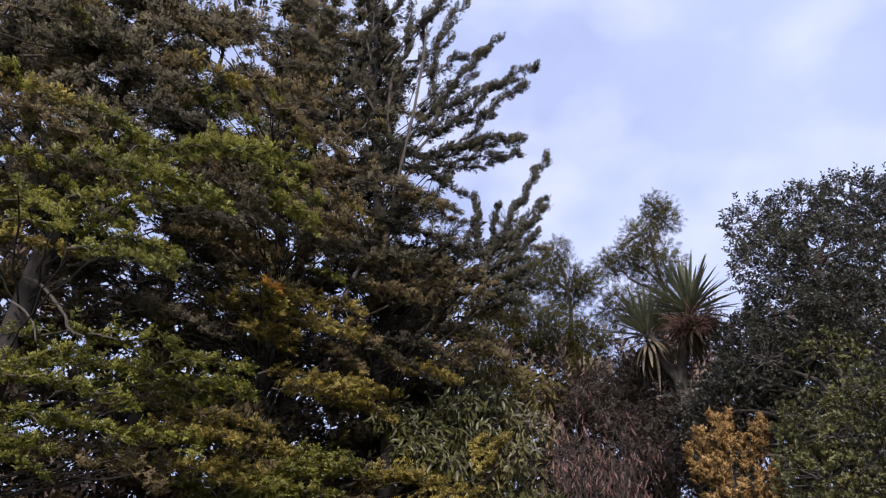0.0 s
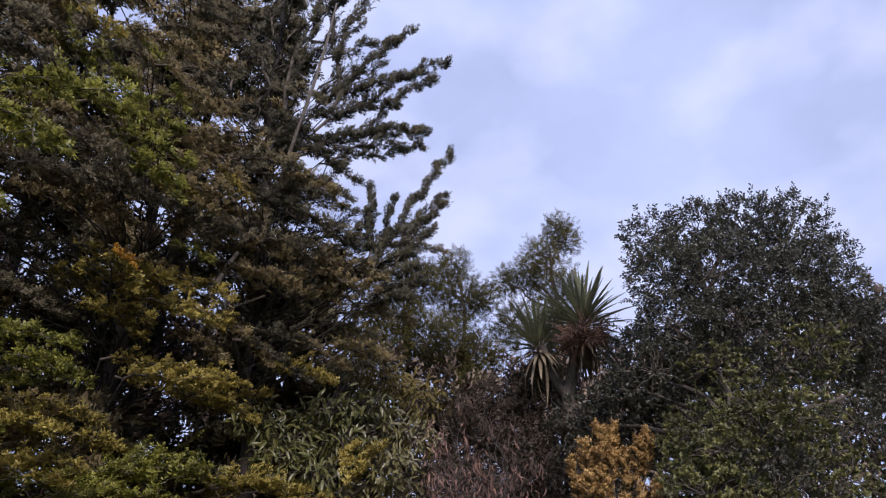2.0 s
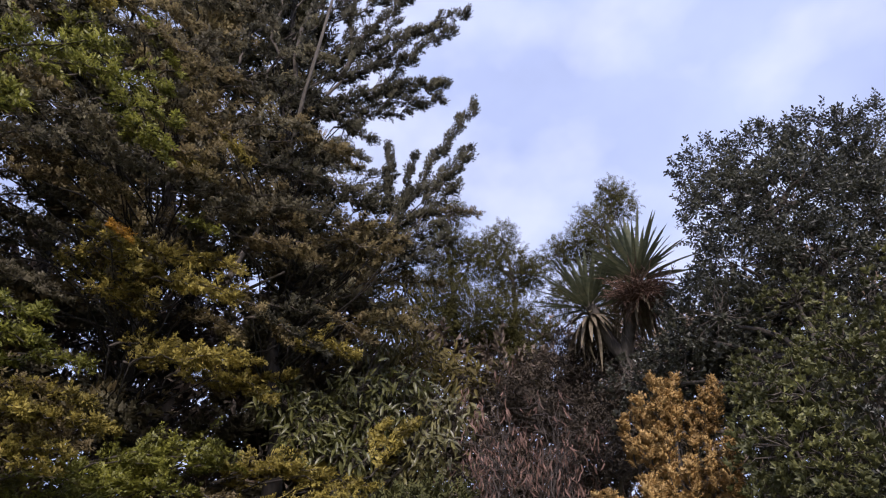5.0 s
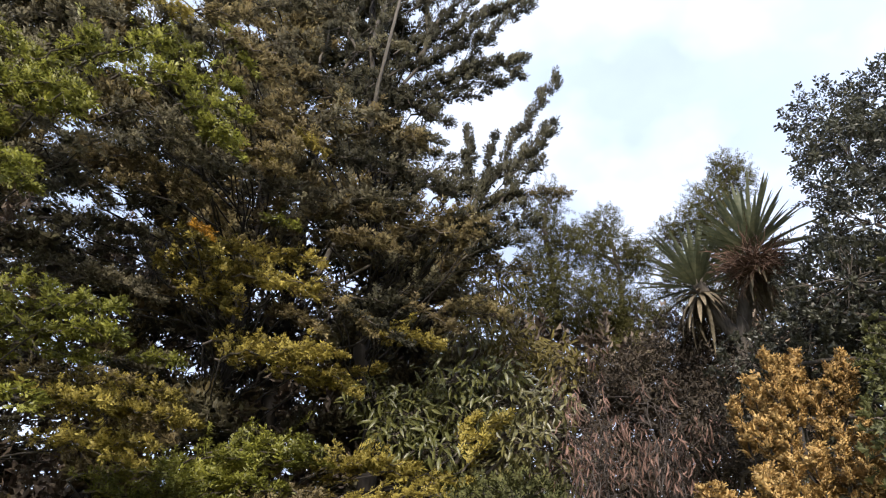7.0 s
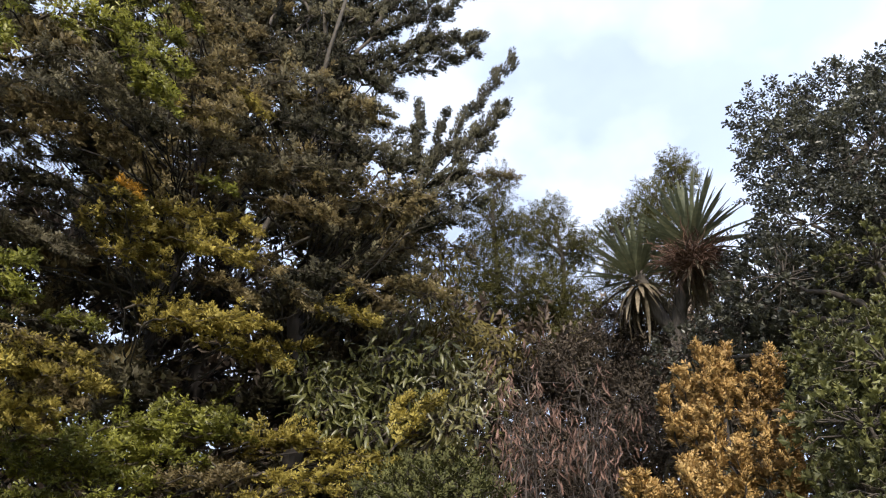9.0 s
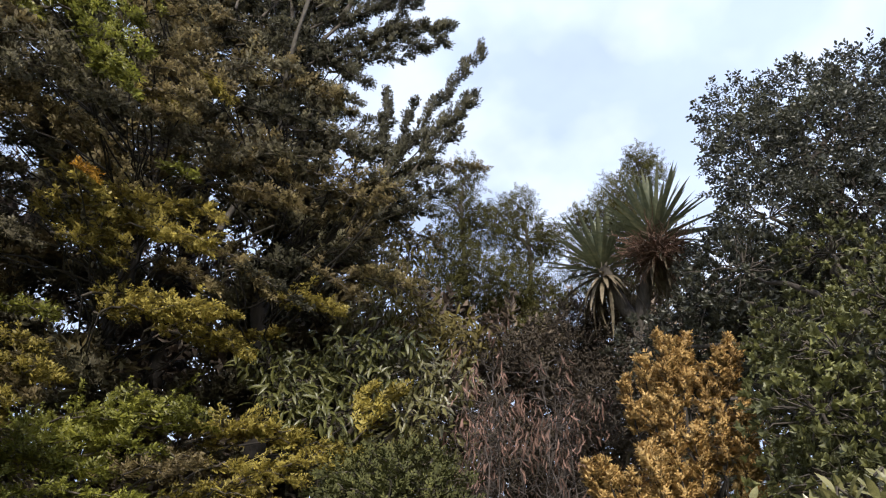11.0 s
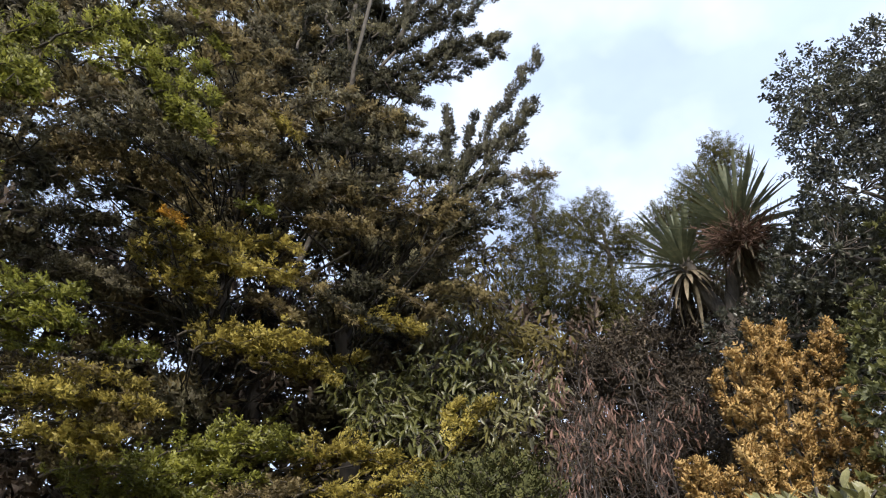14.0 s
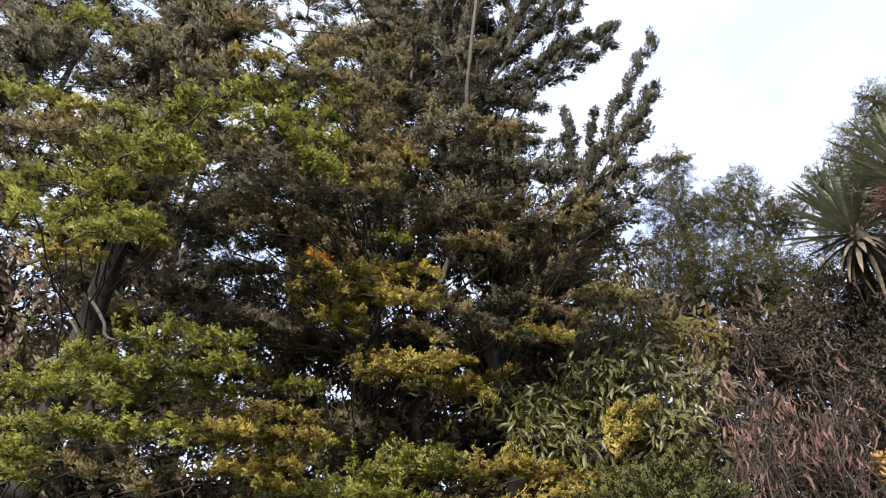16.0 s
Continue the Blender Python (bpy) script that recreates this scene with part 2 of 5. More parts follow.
def frond(pairs=4, finger=0.44, wide=0.20, cup=0.25):
    """A scaly conifer frond along +x: stubby blunt fingers set in pairs on an axis, in one loose plane."""
    v, t = [], []
    spots = [(0.10 + 0.75 * k / pairs, side) for k in range(pairs) for side in (-1, 1)] + [(0.72, 0)]
    for s, side in spots:
        o = np.array([s + rng.uniform(-0.05, 0.05), 0, 0])
        d = unit(np.array([0.75, side * rng.uniform(0.65, 1.0), rng.uniform(-cup, cup * 1.6)]))
        across = unit(np.cross(d, [0, 0, 1.0]) + rng.normal(0, 0.45, 3))
        ln = finger * (1.25 - 0.65 * s) * rng.uniform(0.75, 1.2)
        w = wide * rng.uniform(0.75, 1.15) * 0.5
        k = len(v)
        v += [o, o + d * ln * 0.58 - across * w, o + d * ln, o + d * ln * 0.58 + across * w]
        t += [[k, k + 1, k + 2], [k, k + 2, k + 3]]
    return np.array(v), np.array(t)


TUFTS = [frond(4, 0.40, 0.165, 0.35), frond(4, 0.42, 0.155, 0.45), frond(3, 0.46, 0.18, 0.35), frond(4, 0.38, 0.155, 0.55)]
MIDDLE = [frond(3, 0.48, 0.22, 0.4), frond(3, 0.52, 0.23, 0.5)]
MATS = [frond(4, 0.44, 0.16, 0.2), frond(4, 0.46, 0.15, 0.3)]
COARSE = [spray(13, 1.0, 0.55, 0.36, 0.15), spray(12, 1.0, 0.7, 0.38, 0.16)]


def fingers(root, tip, width, size, fill=1.0, flat=0.26, lift=0.12):
    """A conifer bough as nature sets it: an axis, side twigs like thick fingers that sweep forward,
    and short tufts packed along each. Gives the tufts' places, ways, sizes and outward ways, the
    fingers' soft cores, and the axis."""
    root, tip = np.asarray(root, float), np.asarray(tip, float)
    length = np.linalg.norm(tip - root)
    axis = bend(root, tip, lift * length * 0.5, 12, 0.02 * length)
    way = unit(tip - root)
    level = unit(np.cross(way, [0, 0, 1.0]) + 1e-6)
    over = np.cross(level, way)
    n = max(10, int(length / (0.52 * size) * fill))
    s = 0.05 + 0.95 * (np.arange(n) + rng.uniform(0, 1, n)) / n
    o = np.stack([np.interp(s * 11, np.arange(12), axis[:, k]) for k in range(3)], -1)
    a = rng.uniform(0, 2 * np.pi, n)
    out = np.cos(a)[:, None] * level + (np.sin(a) * flat)[:, None] * over
    clump = 0.8 + 0.45 * np.sin(s * length * 8 + rng.uniform(0, 6)) * np.sin(s * length * 3.5 + rng.uniform(0, 6))
    reach = width * rng.uniform(0.45, 1.3, n) * clump * np.sin(np.pi * np.minimum(1, 0.2 + 0.6 * s)) ** 0.8 * (1.1 - 0.78 * s ** 3)
    d = unit(out + way * rng.uniform(0.45, 1.0, (n, 1)) + np.stack([np.zeros(n), np.zeros(n), rng.uniform(-0.12, 0.22, n)], -1))
    ps, ws, zs, us, cores, mats = [], [], [], [], [], []
    for k in range(n):
        far = max(reach[k], 0.7 * size)
        m = max(4, int(far / (0.49 * size)))
        q = np.linspace(0.12, 1.0, m)
        curve = o[k] + d[k] * (q * far)[:, None] + np.array([0, 0, 1.0]) * ((0.30 * q ** 2 - 0.20 * q) * far)[:, None]
        thick = size * (1.15 - 0.45 * q)
        ring = rng.normal(0, 1, (m, 3))
        ring = unit(ring - (ring @ d[k])[:, None] * d[k])
        ps.append(curve + ring * (thick * 0.30 * rng.uniform(0.2, 1.2, m))[:, None])
        ws.append(d[k] + ring * rng.uniform(0.1, 0.5, (m, 1)) + np.array([0, 0, 0.22]))
        zs.append(thick * rng.uniform(0.85, 1.35, m))
        us.append(unit(ring + out[k] * 0.5 + np.array([0, 0, 0.45])))
        cores.append(tube(curve[::3], (0.06 * size, 0.02 * size), 3))
        for q in range(0, m, 4):
            if rng.uniform() < 0.72:
                mats.append((curve[q], d[k] + rng.normal(0, 0.15, 3), 1.75 * size, us[-1][q]))
    k = 7
    ps.append(axis[-1] + way * np.linspace(-2.2 * size, 0.2 * size, k)[:, None] + rng.normal(0, 0.08 * size, (k, 3)))
    ws.append(way + rng.normal(0, 0.25, (k, 3)))
    zs.append(size * rng.uniform(0.7, 1.1, k))
    us.append(np.tile([0, -0.3, 0.8], (k, 1)) + rng.normal(0, 0.3, (k, 3)))
    return np.concatenate(ps), np.concatenate(ws), np.concatenate(zs), np.concatenate(us), join(cores), axis, mats


def plume(name, parent, material, root, tip, width, size, fill, forms, label="", flat=0.18, lift=0.12, twig=None):
    p, d, z, u, core, axis, mats = fingers(root, tip, width, size, fill, flat, lift)
    v, t, nn = tufted(forms, p, d, z, u)
    mv, mt, mn = tufted(MATS, *(np.array([m[k] for m in mats]) for k in range(4)), face=np.array([0, 0, 1.0]))
    mid = axis[np.linalg.norm(core[0][:, None] - axis[None], axis=-1).argmin(1)]
    nn = np.concatenate([nn, mn, unit(core[0] - mid + np.array([0, 0, 0.05]))])
    v, t = join([(v, t), (mv, mt), core])
    ob = part(name, v, t, material, parent, label, kind="stuff", normals=nn)
    length = np.linalg.norm(axis[-1] - axis[0])
    v, t = tube(axis[:-1], (0.008 + 0.006 * length, 0.003), 5)
    part("stem", v, t, twig or TWIG, ob, "bare grey-brown branch", True)
    return ob


def bough(tree, root, tip, width, tone, size=0.086, fill=1.0, label="", forms=None):
    return plume("bough", tree, CYPRESS[tone], root, tip, width, size, fill, forms or TUFTS, label)


TONES = {"D": "dull green scaly foliage", "S": "scaly green foliage darkened as if backlit", "B": "olive-brown scaly foliage", "G": "fresh green scaly foliage",
         "Y": "yellow-green scaly foliage", "O": "orange-gold dying foliage"}


def cypress(base, lean, height, girth, label, rows, fillers, tones, reach, low, seedling, size=0.145, forms=None, front=9.0):
    """A cypress: stem, bare limbs, and boughs (those given and a filling round the stem)."""
    global rng
    rng = np.random.default_rng(seedling)
    tree = thing("cypress_tree", base, label, "tree", "cypresses in a row")
    base = np.array(base)
    top = base + np.array([*lean, height])
    stem = bend(base, top, 0, 14, 0.05)
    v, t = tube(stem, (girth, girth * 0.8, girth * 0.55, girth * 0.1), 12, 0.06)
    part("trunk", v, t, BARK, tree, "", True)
    for root, tip, width, tone in rows:
        wide = width >= 0.35 and tone == "D"
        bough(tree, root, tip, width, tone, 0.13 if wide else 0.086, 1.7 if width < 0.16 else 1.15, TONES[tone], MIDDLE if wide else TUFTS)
        root = np.array(root)
        h = np.clip((root[2] - base[2] - rng.uniform(0.2, 0.9)) / height, 0.1, 0.97)
        foot = np.array([np.interp(h * 13, np.arange(14), stem[:, k]) for k in range(3)])
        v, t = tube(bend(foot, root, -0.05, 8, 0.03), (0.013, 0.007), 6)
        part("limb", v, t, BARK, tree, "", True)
    for i in range(fillers):
        h = low + (0.97 - low) * (i + rng.uniform(0, 1)) / fillers
        foot = np.array([np.interp(h * 13, np.arange(14), stem[:, k]) for k in range(3)])
        a = -1.57 + rng.normal(0, 1.0) if rng.uniform() < 0.8 else rng.uniform(0, 6.28)
        far = reach * (1.02 - h) ** 0.5 * rng.uniform(0.45, 1.0)
        out = np.array([np.cos(a), np.sin(a), 0])
        tip = foot + out * far + np.array([0, 0, far * rng.uniform(-0.1, 0.3)])
        tip[1] = max(tip[1], base[1] - front + rng.uniform(-0.2, 0.4))
        root = tip - out * min(far * 0.9, rng.uniform(0.6, 1.0)) + np.array([0, 0, rng.uniform(-0.05, 0.15)])
        bough(tree, root, tip, rng.uniform(0.28, 0.42) * (2 if forms else 1), tones[int(rng.integers(0, len(tones)))], size, 1.0, forms=forms or MIDDLE)
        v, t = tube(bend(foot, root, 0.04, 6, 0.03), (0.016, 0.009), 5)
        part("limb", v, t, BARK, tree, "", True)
    return tree

# ---- ground ----
def ground_material():
    m, n, l = nodes("soil_and_grass")
    co = n.new("ShaderNodeTexCoord")
    a = n.new("ShaderNodeTexNoise")
    a.inputs["Scale"].default_value, a.inputs["Detail"].default_value = 0.6, 6.0
    b = n.new("ShaderNodeTexNoise")
    b.inputs["Scale"].default_value, b.inputs["Detail"].default_value = 40.0, 4.0
    for q in (a, b):
        l.new(co.outputs["Object"], q.inputs["Vector"])
    add = n.new("ShaderNodeMath")
    add.operation = "ADD"
    l.new(a.outputs["Fac"], add.inputs[0])
    l.new(b.outputs["Fac"], add.inputs[1])
    # Out of view; colour raised so the ground bounces light into the undersides
    r = ramp(n, ((0.55, (0.135, 0.110, 0.072)), (0.75, (0.190, 0.195, 0.090)), (0.98, (0.26, 0.27, 0.13))))
    half = n.new("ShaderNodeMath")
    half.operation = "SUBTRACT"
    l.new(add.outputs[0], half.inputs[0])
    half.inputs[1].default_value = 0.25
    l.new(half.outputs[0], r.inputs["Fac"])
    p = n.new("ShaderNodeBsdfPrincipled")
    p.inputs["Roughness"].default_value = 0.95
    l.new(r.outputs["Color"], p.inputs["Base Color"])
    bump = n.new("ShaderNodeBump")
    bump.inputs["Distance"].default_value = 0.03
    l.new(b.outputs["Fac"], bump.inputs["Height"])
    l.new(bump.outputs["Normal"], p.inputs["Normal"])
    out = n.new("ShaderNodeOutputMaterial")
    l.new(p.outputs[0], out.inputs["Surface"])
    return m


gx = np.concatenate([[-900, -300, -100, -50], np.linspace(-30, 30, 61), [50, 100, 300, 900]])
GX, GY = np.meshgrid(gx, gx, indexing="ij")
near = np.exp(-((GX / 25) ** 2 + (GY / 25) ** 2))
GZ = (rng.normal(0, 0.02, GX.shape) - 0.03) * near
gv = np.stack([GX, GY, GZ], -1).reshape(-1, 3)
ii, jj = np.meshgrid(np.arange(len(gx) - 1), np.arange(len(gx) - 1), indexing="ij")
gq = np.stack([ii * len(gx) + jj, (ii + 1) * len(gx) + jj, (ii + 1) * len(gx) + jj + 1, ii * len(gx) + jj + 1], -1).reshape(-1, 4)
ground = new("ground", mesh_of("ground", gv, np.concatenate([gq[:, [0, 1, 2]], gq[:, [0, 2, 3]]]), ground_material(), True))
tagged(ground, "rough grass and bare soil under the trees", "ground", kind="structure")

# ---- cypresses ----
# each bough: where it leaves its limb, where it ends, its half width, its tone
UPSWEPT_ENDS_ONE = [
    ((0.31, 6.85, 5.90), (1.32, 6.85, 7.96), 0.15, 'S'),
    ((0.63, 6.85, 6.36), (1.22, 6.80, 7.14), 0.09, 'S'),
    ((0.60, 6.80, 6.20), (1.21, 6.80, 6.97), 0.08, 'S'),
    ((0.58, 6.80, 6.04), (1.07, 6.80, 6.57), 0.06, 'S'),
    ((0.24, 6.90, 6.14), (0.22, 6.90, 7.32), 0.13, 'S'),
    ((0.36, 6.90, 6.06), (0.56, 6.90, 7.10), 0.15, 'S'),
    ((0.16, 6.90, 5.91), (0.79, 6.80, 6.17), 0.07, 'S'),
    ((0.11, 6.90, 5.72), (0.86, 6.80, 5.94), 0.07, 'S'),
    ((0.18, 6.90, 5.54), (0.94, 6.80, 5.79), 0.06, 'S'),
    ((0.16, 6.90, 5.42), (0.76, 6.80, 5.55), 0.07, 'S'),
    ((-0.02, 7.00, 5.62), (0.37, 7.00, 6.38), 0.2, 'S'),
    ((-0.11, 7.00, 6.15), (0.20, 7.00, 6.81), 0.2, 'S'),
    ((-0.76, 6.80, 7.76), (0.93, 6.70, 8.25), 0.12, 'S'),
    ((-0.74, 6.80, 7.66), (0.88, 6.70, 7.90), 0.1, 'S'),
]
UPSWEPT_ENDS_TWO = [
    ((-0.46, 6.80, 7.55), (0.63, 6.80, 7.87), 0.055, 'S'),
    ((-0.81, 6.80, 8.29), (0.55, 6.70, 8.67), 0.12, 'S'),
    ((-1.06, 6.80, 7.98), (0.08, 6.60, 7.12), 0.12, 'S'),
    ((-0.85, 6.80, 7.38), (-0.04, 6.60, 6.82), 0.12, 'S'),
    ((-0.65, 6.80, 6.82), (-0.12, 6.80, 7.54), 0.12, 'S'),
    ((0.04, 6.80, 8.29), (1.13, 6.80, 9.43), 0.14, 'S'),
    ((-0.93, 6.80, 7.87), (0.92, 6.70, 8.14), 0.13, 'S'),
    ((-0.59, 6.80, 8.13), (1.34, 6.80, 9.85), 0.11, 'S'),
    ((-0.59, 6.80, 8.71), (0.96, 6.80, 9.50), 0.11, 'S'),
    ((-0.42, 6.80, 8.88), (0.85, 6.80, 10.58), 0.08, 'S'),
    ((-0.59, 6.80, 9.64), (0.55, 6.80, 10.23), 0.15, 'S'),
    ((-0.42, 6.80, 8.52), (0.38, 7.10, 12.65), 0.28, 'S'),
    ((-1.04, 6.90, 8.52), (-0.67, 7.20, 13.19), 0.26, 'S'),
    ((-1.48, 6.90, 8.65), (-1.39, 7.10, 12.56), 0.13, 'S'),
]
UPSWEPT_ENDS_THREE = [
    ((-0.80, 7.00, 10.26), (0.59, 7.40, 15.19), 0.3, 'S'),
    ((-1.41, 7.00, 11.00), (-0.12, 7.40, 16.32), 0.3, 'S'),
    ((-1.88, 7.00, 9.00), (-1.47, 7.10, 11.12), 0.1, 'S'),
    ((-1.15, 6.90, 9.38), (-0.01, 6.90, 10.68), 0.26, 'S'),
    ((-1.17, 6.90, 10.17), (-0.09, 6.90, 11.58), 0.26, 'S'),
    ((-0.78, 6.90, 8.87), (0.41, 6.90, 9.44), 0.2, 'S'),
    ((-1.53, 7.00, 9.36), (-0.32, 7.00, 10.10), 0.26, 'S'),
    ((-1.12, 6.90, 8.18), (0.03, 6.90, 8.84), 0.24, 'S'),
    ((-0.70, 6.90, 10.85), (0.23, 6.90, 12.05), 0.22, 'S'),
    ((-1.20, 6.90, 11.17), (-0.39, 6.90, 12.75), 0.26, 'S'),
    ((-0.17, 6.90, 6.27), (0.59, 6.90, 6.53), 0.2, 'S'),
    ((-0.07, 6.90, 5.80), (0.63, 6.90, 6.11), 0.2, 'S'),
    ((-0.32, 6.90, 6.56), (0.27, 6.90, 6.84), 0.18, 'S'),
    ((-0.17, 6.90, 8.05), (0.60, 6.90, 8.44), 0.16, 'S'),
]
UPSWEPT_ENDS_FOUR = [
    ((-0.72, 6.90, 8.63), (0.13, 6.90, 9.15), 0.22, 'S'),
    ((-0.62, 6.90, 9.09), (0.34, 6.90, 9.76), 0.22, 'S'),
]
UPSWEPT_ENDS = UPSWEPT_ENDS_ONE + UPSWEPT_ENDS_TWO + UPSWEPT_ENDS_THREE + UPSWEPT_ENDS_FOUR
CROWN_BODY_ONE = [
    ((-1.62, 6.70, 7.70), (-0.66, 6.40, 7.12), 0.3, 'B'),
    ((-1.80, 6.80, 8.57), (-0.70, 6.50, 7.81), 0.3, 'S'),
    ((-1.33, 6.80, 8.88), (-0.50, 6.50, 8.53), 0.22, 'D'),
    ((-1.40, 6.70, 6.85), (-0.46, 6.40, 6.35), 0.3, 'S'),
    ((-1.24, 6.80, 7.30), (-0.22, 6.50, 6.85), 0.3, 'B'),
    ((-0.92, 6.90, 6.76), (0.05, 6.60, 6.28), 0.3, 'D'),
    ((-0.62, 6.90, 6.41), (0.30, 6.60, 6.04), 0.3, 'S'),
    ((-1.31, 6.90, 6.35), (-0.28, 6.60, 5.98), 0.3, 'D'),
    ((-0.74, 7.00, 6.17), (0.42, 6.70, 5.74), 0.3, 'B'),
    ((-0.83, 7.00, 5.93), (0.34, 6.70, 5.56), 0.3, 'B'),
    ((-0.37, 7.20, 5.85), (0.49, 6.90, 5.62), 0.25, 'B'),
    ((-0.63, 7.30, 5.78), (0.40, 7.00, 5.47), 0.3, 'B'),
    ((-0.15, 7.50, 5.64), (0.80, 7.20, 5.45), 0.25, 'B'),
    ((-1.35, 7.10, 5.88), (-0.56, 6.80, 5.56), 0.3, 'B'),
]
CROWN_BODY_TWO = [
    ((-1.34, 7.40, 5.34), (-0.44, 7.10, 5.00), 0.3, 'S'),
    ((-0.64, 7.50, 5.46), (0.40, 7.20, 5.18), 0.3, 'D'),
    ((-0.37, 7.60, 5.16), (0.63, 7.30, 4.94), 0.28, 'B'),
    ((0.25, 8.20, 7.12), (1.34, 7.90, 6.96), 0.12, 'B'),
    ((-1.30, 7.20, 5.08), (-0.41, 6.90, 4.50), 0.28, 'S'),
    ((-0.90, 7.50, 4.90), (-0.11, 7.20, 4.57), 0.3, 'Y'),
    ((-0.64, 7.60, 5.30), (-0.00, 7.30, 4.85), 0.3, 'B'),
    ((-1.81, 7.00, 6.45), (-1.04, 6.70, 6.17), 0.28, 'D'),
    ((-1.32, 6.90, 6.77), (-0.74, 6.60, 6.89), 0.2, 'S'),
    ((-1.79, 6.60, 7.32), (-0.72, 6.30, 7.06), 0.28, 'D'),
    ((-1.59, 6.70, 7.92), (-0.57, 6.40, 7.43), 0.3, 'S'),
    ((-1.42, 7.00, 7.10), (-0.12, 6.70, 6.76), 0.3, 'D'),
    ((-0.94, 7.00, 7.39), (-0.12, 6.70, 6.76), 0.25, 'B'),
    ((-1.11, 7.30, 6.70), (0.27, 7.00, 6.38), 0.3, 'S'),
]
CROWN_BODY_THREE = [
    ((-1.70, 7.00, 6.25), (-0.74, 6.70, 5.96), 0.28, 'B'),
    ((-0.63, 7.60, 6.29), (0.50, 7.30, 6.09), 0.25, 'B'),
]
CROWN_BODY = CROWN_BODY_ONE + CROWN_BODY_TWO + CROWN_BODY_THREE
GOLDEN_BOUGHS_ONE = [
    ((-2.65, 7.10, 4.73), (-1.16, 6.80, 4.37), 0.34, 'Y'),
    ((-2.42, 7.00, 4.50), (-1.33, 6.80, 4.24), 0.24, 'Y'),
    ((-1.94, 7.10, 4.66), (-1.06, 7.00, 4.44), 0.2, 'Y'),
    ((-2.20, 7.60, 4.59), (-1.13, 7.30, 4.22), 0.24, 'Y'),
    ((-1.86, 7.90, 4.54), (-0.94, 7.90, 4.68), 0.11, 'Y'),
    ((-3.60, 7.10, 5.84), (-2.36, 6.80, 5.04), 0.3, 'Y'),
    ((-3.29, 7.10, 6.01), (-1.88, 6.80, 5.17), 0.3, 'Y'),
    ((-2.75, 7.20, 5.72), (-1.41, 6.90, 5.08), 0.3, 'Y'),
    ((-3.30, 7.30, 6.30), (-1.45, 7.00, 5.55), 0.28, 'B'),
    ((-1.97, 7.60, 5.95), (-0.86, 7.30, 4.85), 0.22, 'B'),
    ((-3.06, 6.90, 5.36), (-2.14, 6.70, 4.84), 0.22, 'Y'),
    ((-2.02, 7.20, 5.17), (-1.26, 6.90, 4.68), 0.2, 'B'),
    ((-2.52, 6.10, 5.60), (-2.22, 6.00, 5.35), 0.17, 'O'),
    ((-2.65, 6.90, 5.84), (-1.80, 6.60, 5.38), 0.3, 'Y'),
]
GOLDEN_BOUGHS_TWO = [
    ((-2.60, 6.80, 5.40), (-1.62, 6.50, 5.00), 0.32, 'Y'),
    ((-2.10, 6.90, 5.38), (-1.27, 6.60, 5.00), 0.28, 'Y'),
    ((-2.30, 6.90, 4.41), (-1.35, 6.60, 4.30), 0.34, 'Y'),
    ((-1.56, 7.40, 4.53), (-0.93, 7.10, 4.09), 0.2, 'Y'),
    ((-2.24, 7.00, 5.79), (-1.32, 6.70, 5.37), 0.26, 'Y'),
    ((-3.07, 6.50, 5.84), (-2.17, 6.20, 5.26), 0.22, 'Y'),
    ((-3.25, 6.80, 5.70), (-2.32, 6.50, 5.32), 0.25, 'Y'),
    ((-2.99, 6.90, 5.33), (-2.05, 6.60, 4.98), 0.26, 'Y'),
    ((-1.58, 7.30, 5.42), (-0.86, 7.00, 4.82), 0.22, 'B'),
    ((-2.03, 7.20, 5.09), (-1.37, 6.90, 4.71), 0.2, 'B'),
]
GOLDEN_BOUGHS = GOLDEN_BOUGHS_ONE + GOLDEN_BOUGHS_TWO
CLUMPS_ONE = [
    ((-4.22, 6.20, 6.72), (-3.10, 5.90, 6.36), 0.3, 'B'),
    ((-3.83, 6.20, 6.54), (-2.30, 5.90, 5.79), 0.3, 'B'),
    ((-4.17, 6.30, 6.44), (-3.04, 6.00, 6.03), 0.25, 'B'),
    ((-4.72, 6.80, 6.34), (-3.25, 6.50, 5.83), 0.3, 'D'),
    ((-4.68, 7.00, 5.62), (-3.28, 6.70, 5.27), 0.3, 'D'),
    ((-4.17, 6.70, 6.44), (-3.03, 6.40, 6.05), 0.25, 'D'),
    ((-4.66, 7.20, 6.20), (-3.48, 6.90, 5.86), 0.25, 'D'),
    ((-2.21, 6.20, 6.98), (-1.36, 5.90, 6.28), 0.24, 'B'),
    ((-1.75, 6.30, 6.98), (-1.22, 6.10, 6.40), 0.18, 'Y'),
    ((-2.38, 6.30, 6.74), (-1.53, 6.00, 6.28), 0.26, 'B'),
    ((-2.24, 6.40, 6.50), (-1.53, 6.10, 6.11), 0.2, 'B'),
    ((-2.11, 6.80, 6.09), (-1.54, 6.50, 5.72), 0.2, 'G'),
    ((-1.91, 7.00, 6.01), (-0.67, 6.70, 5.62), 0.28, 'B'),
    ((-2.53, 6.40, 7.40), (-1.68, 6.10, 7.28), 0.26, 'B'),
]
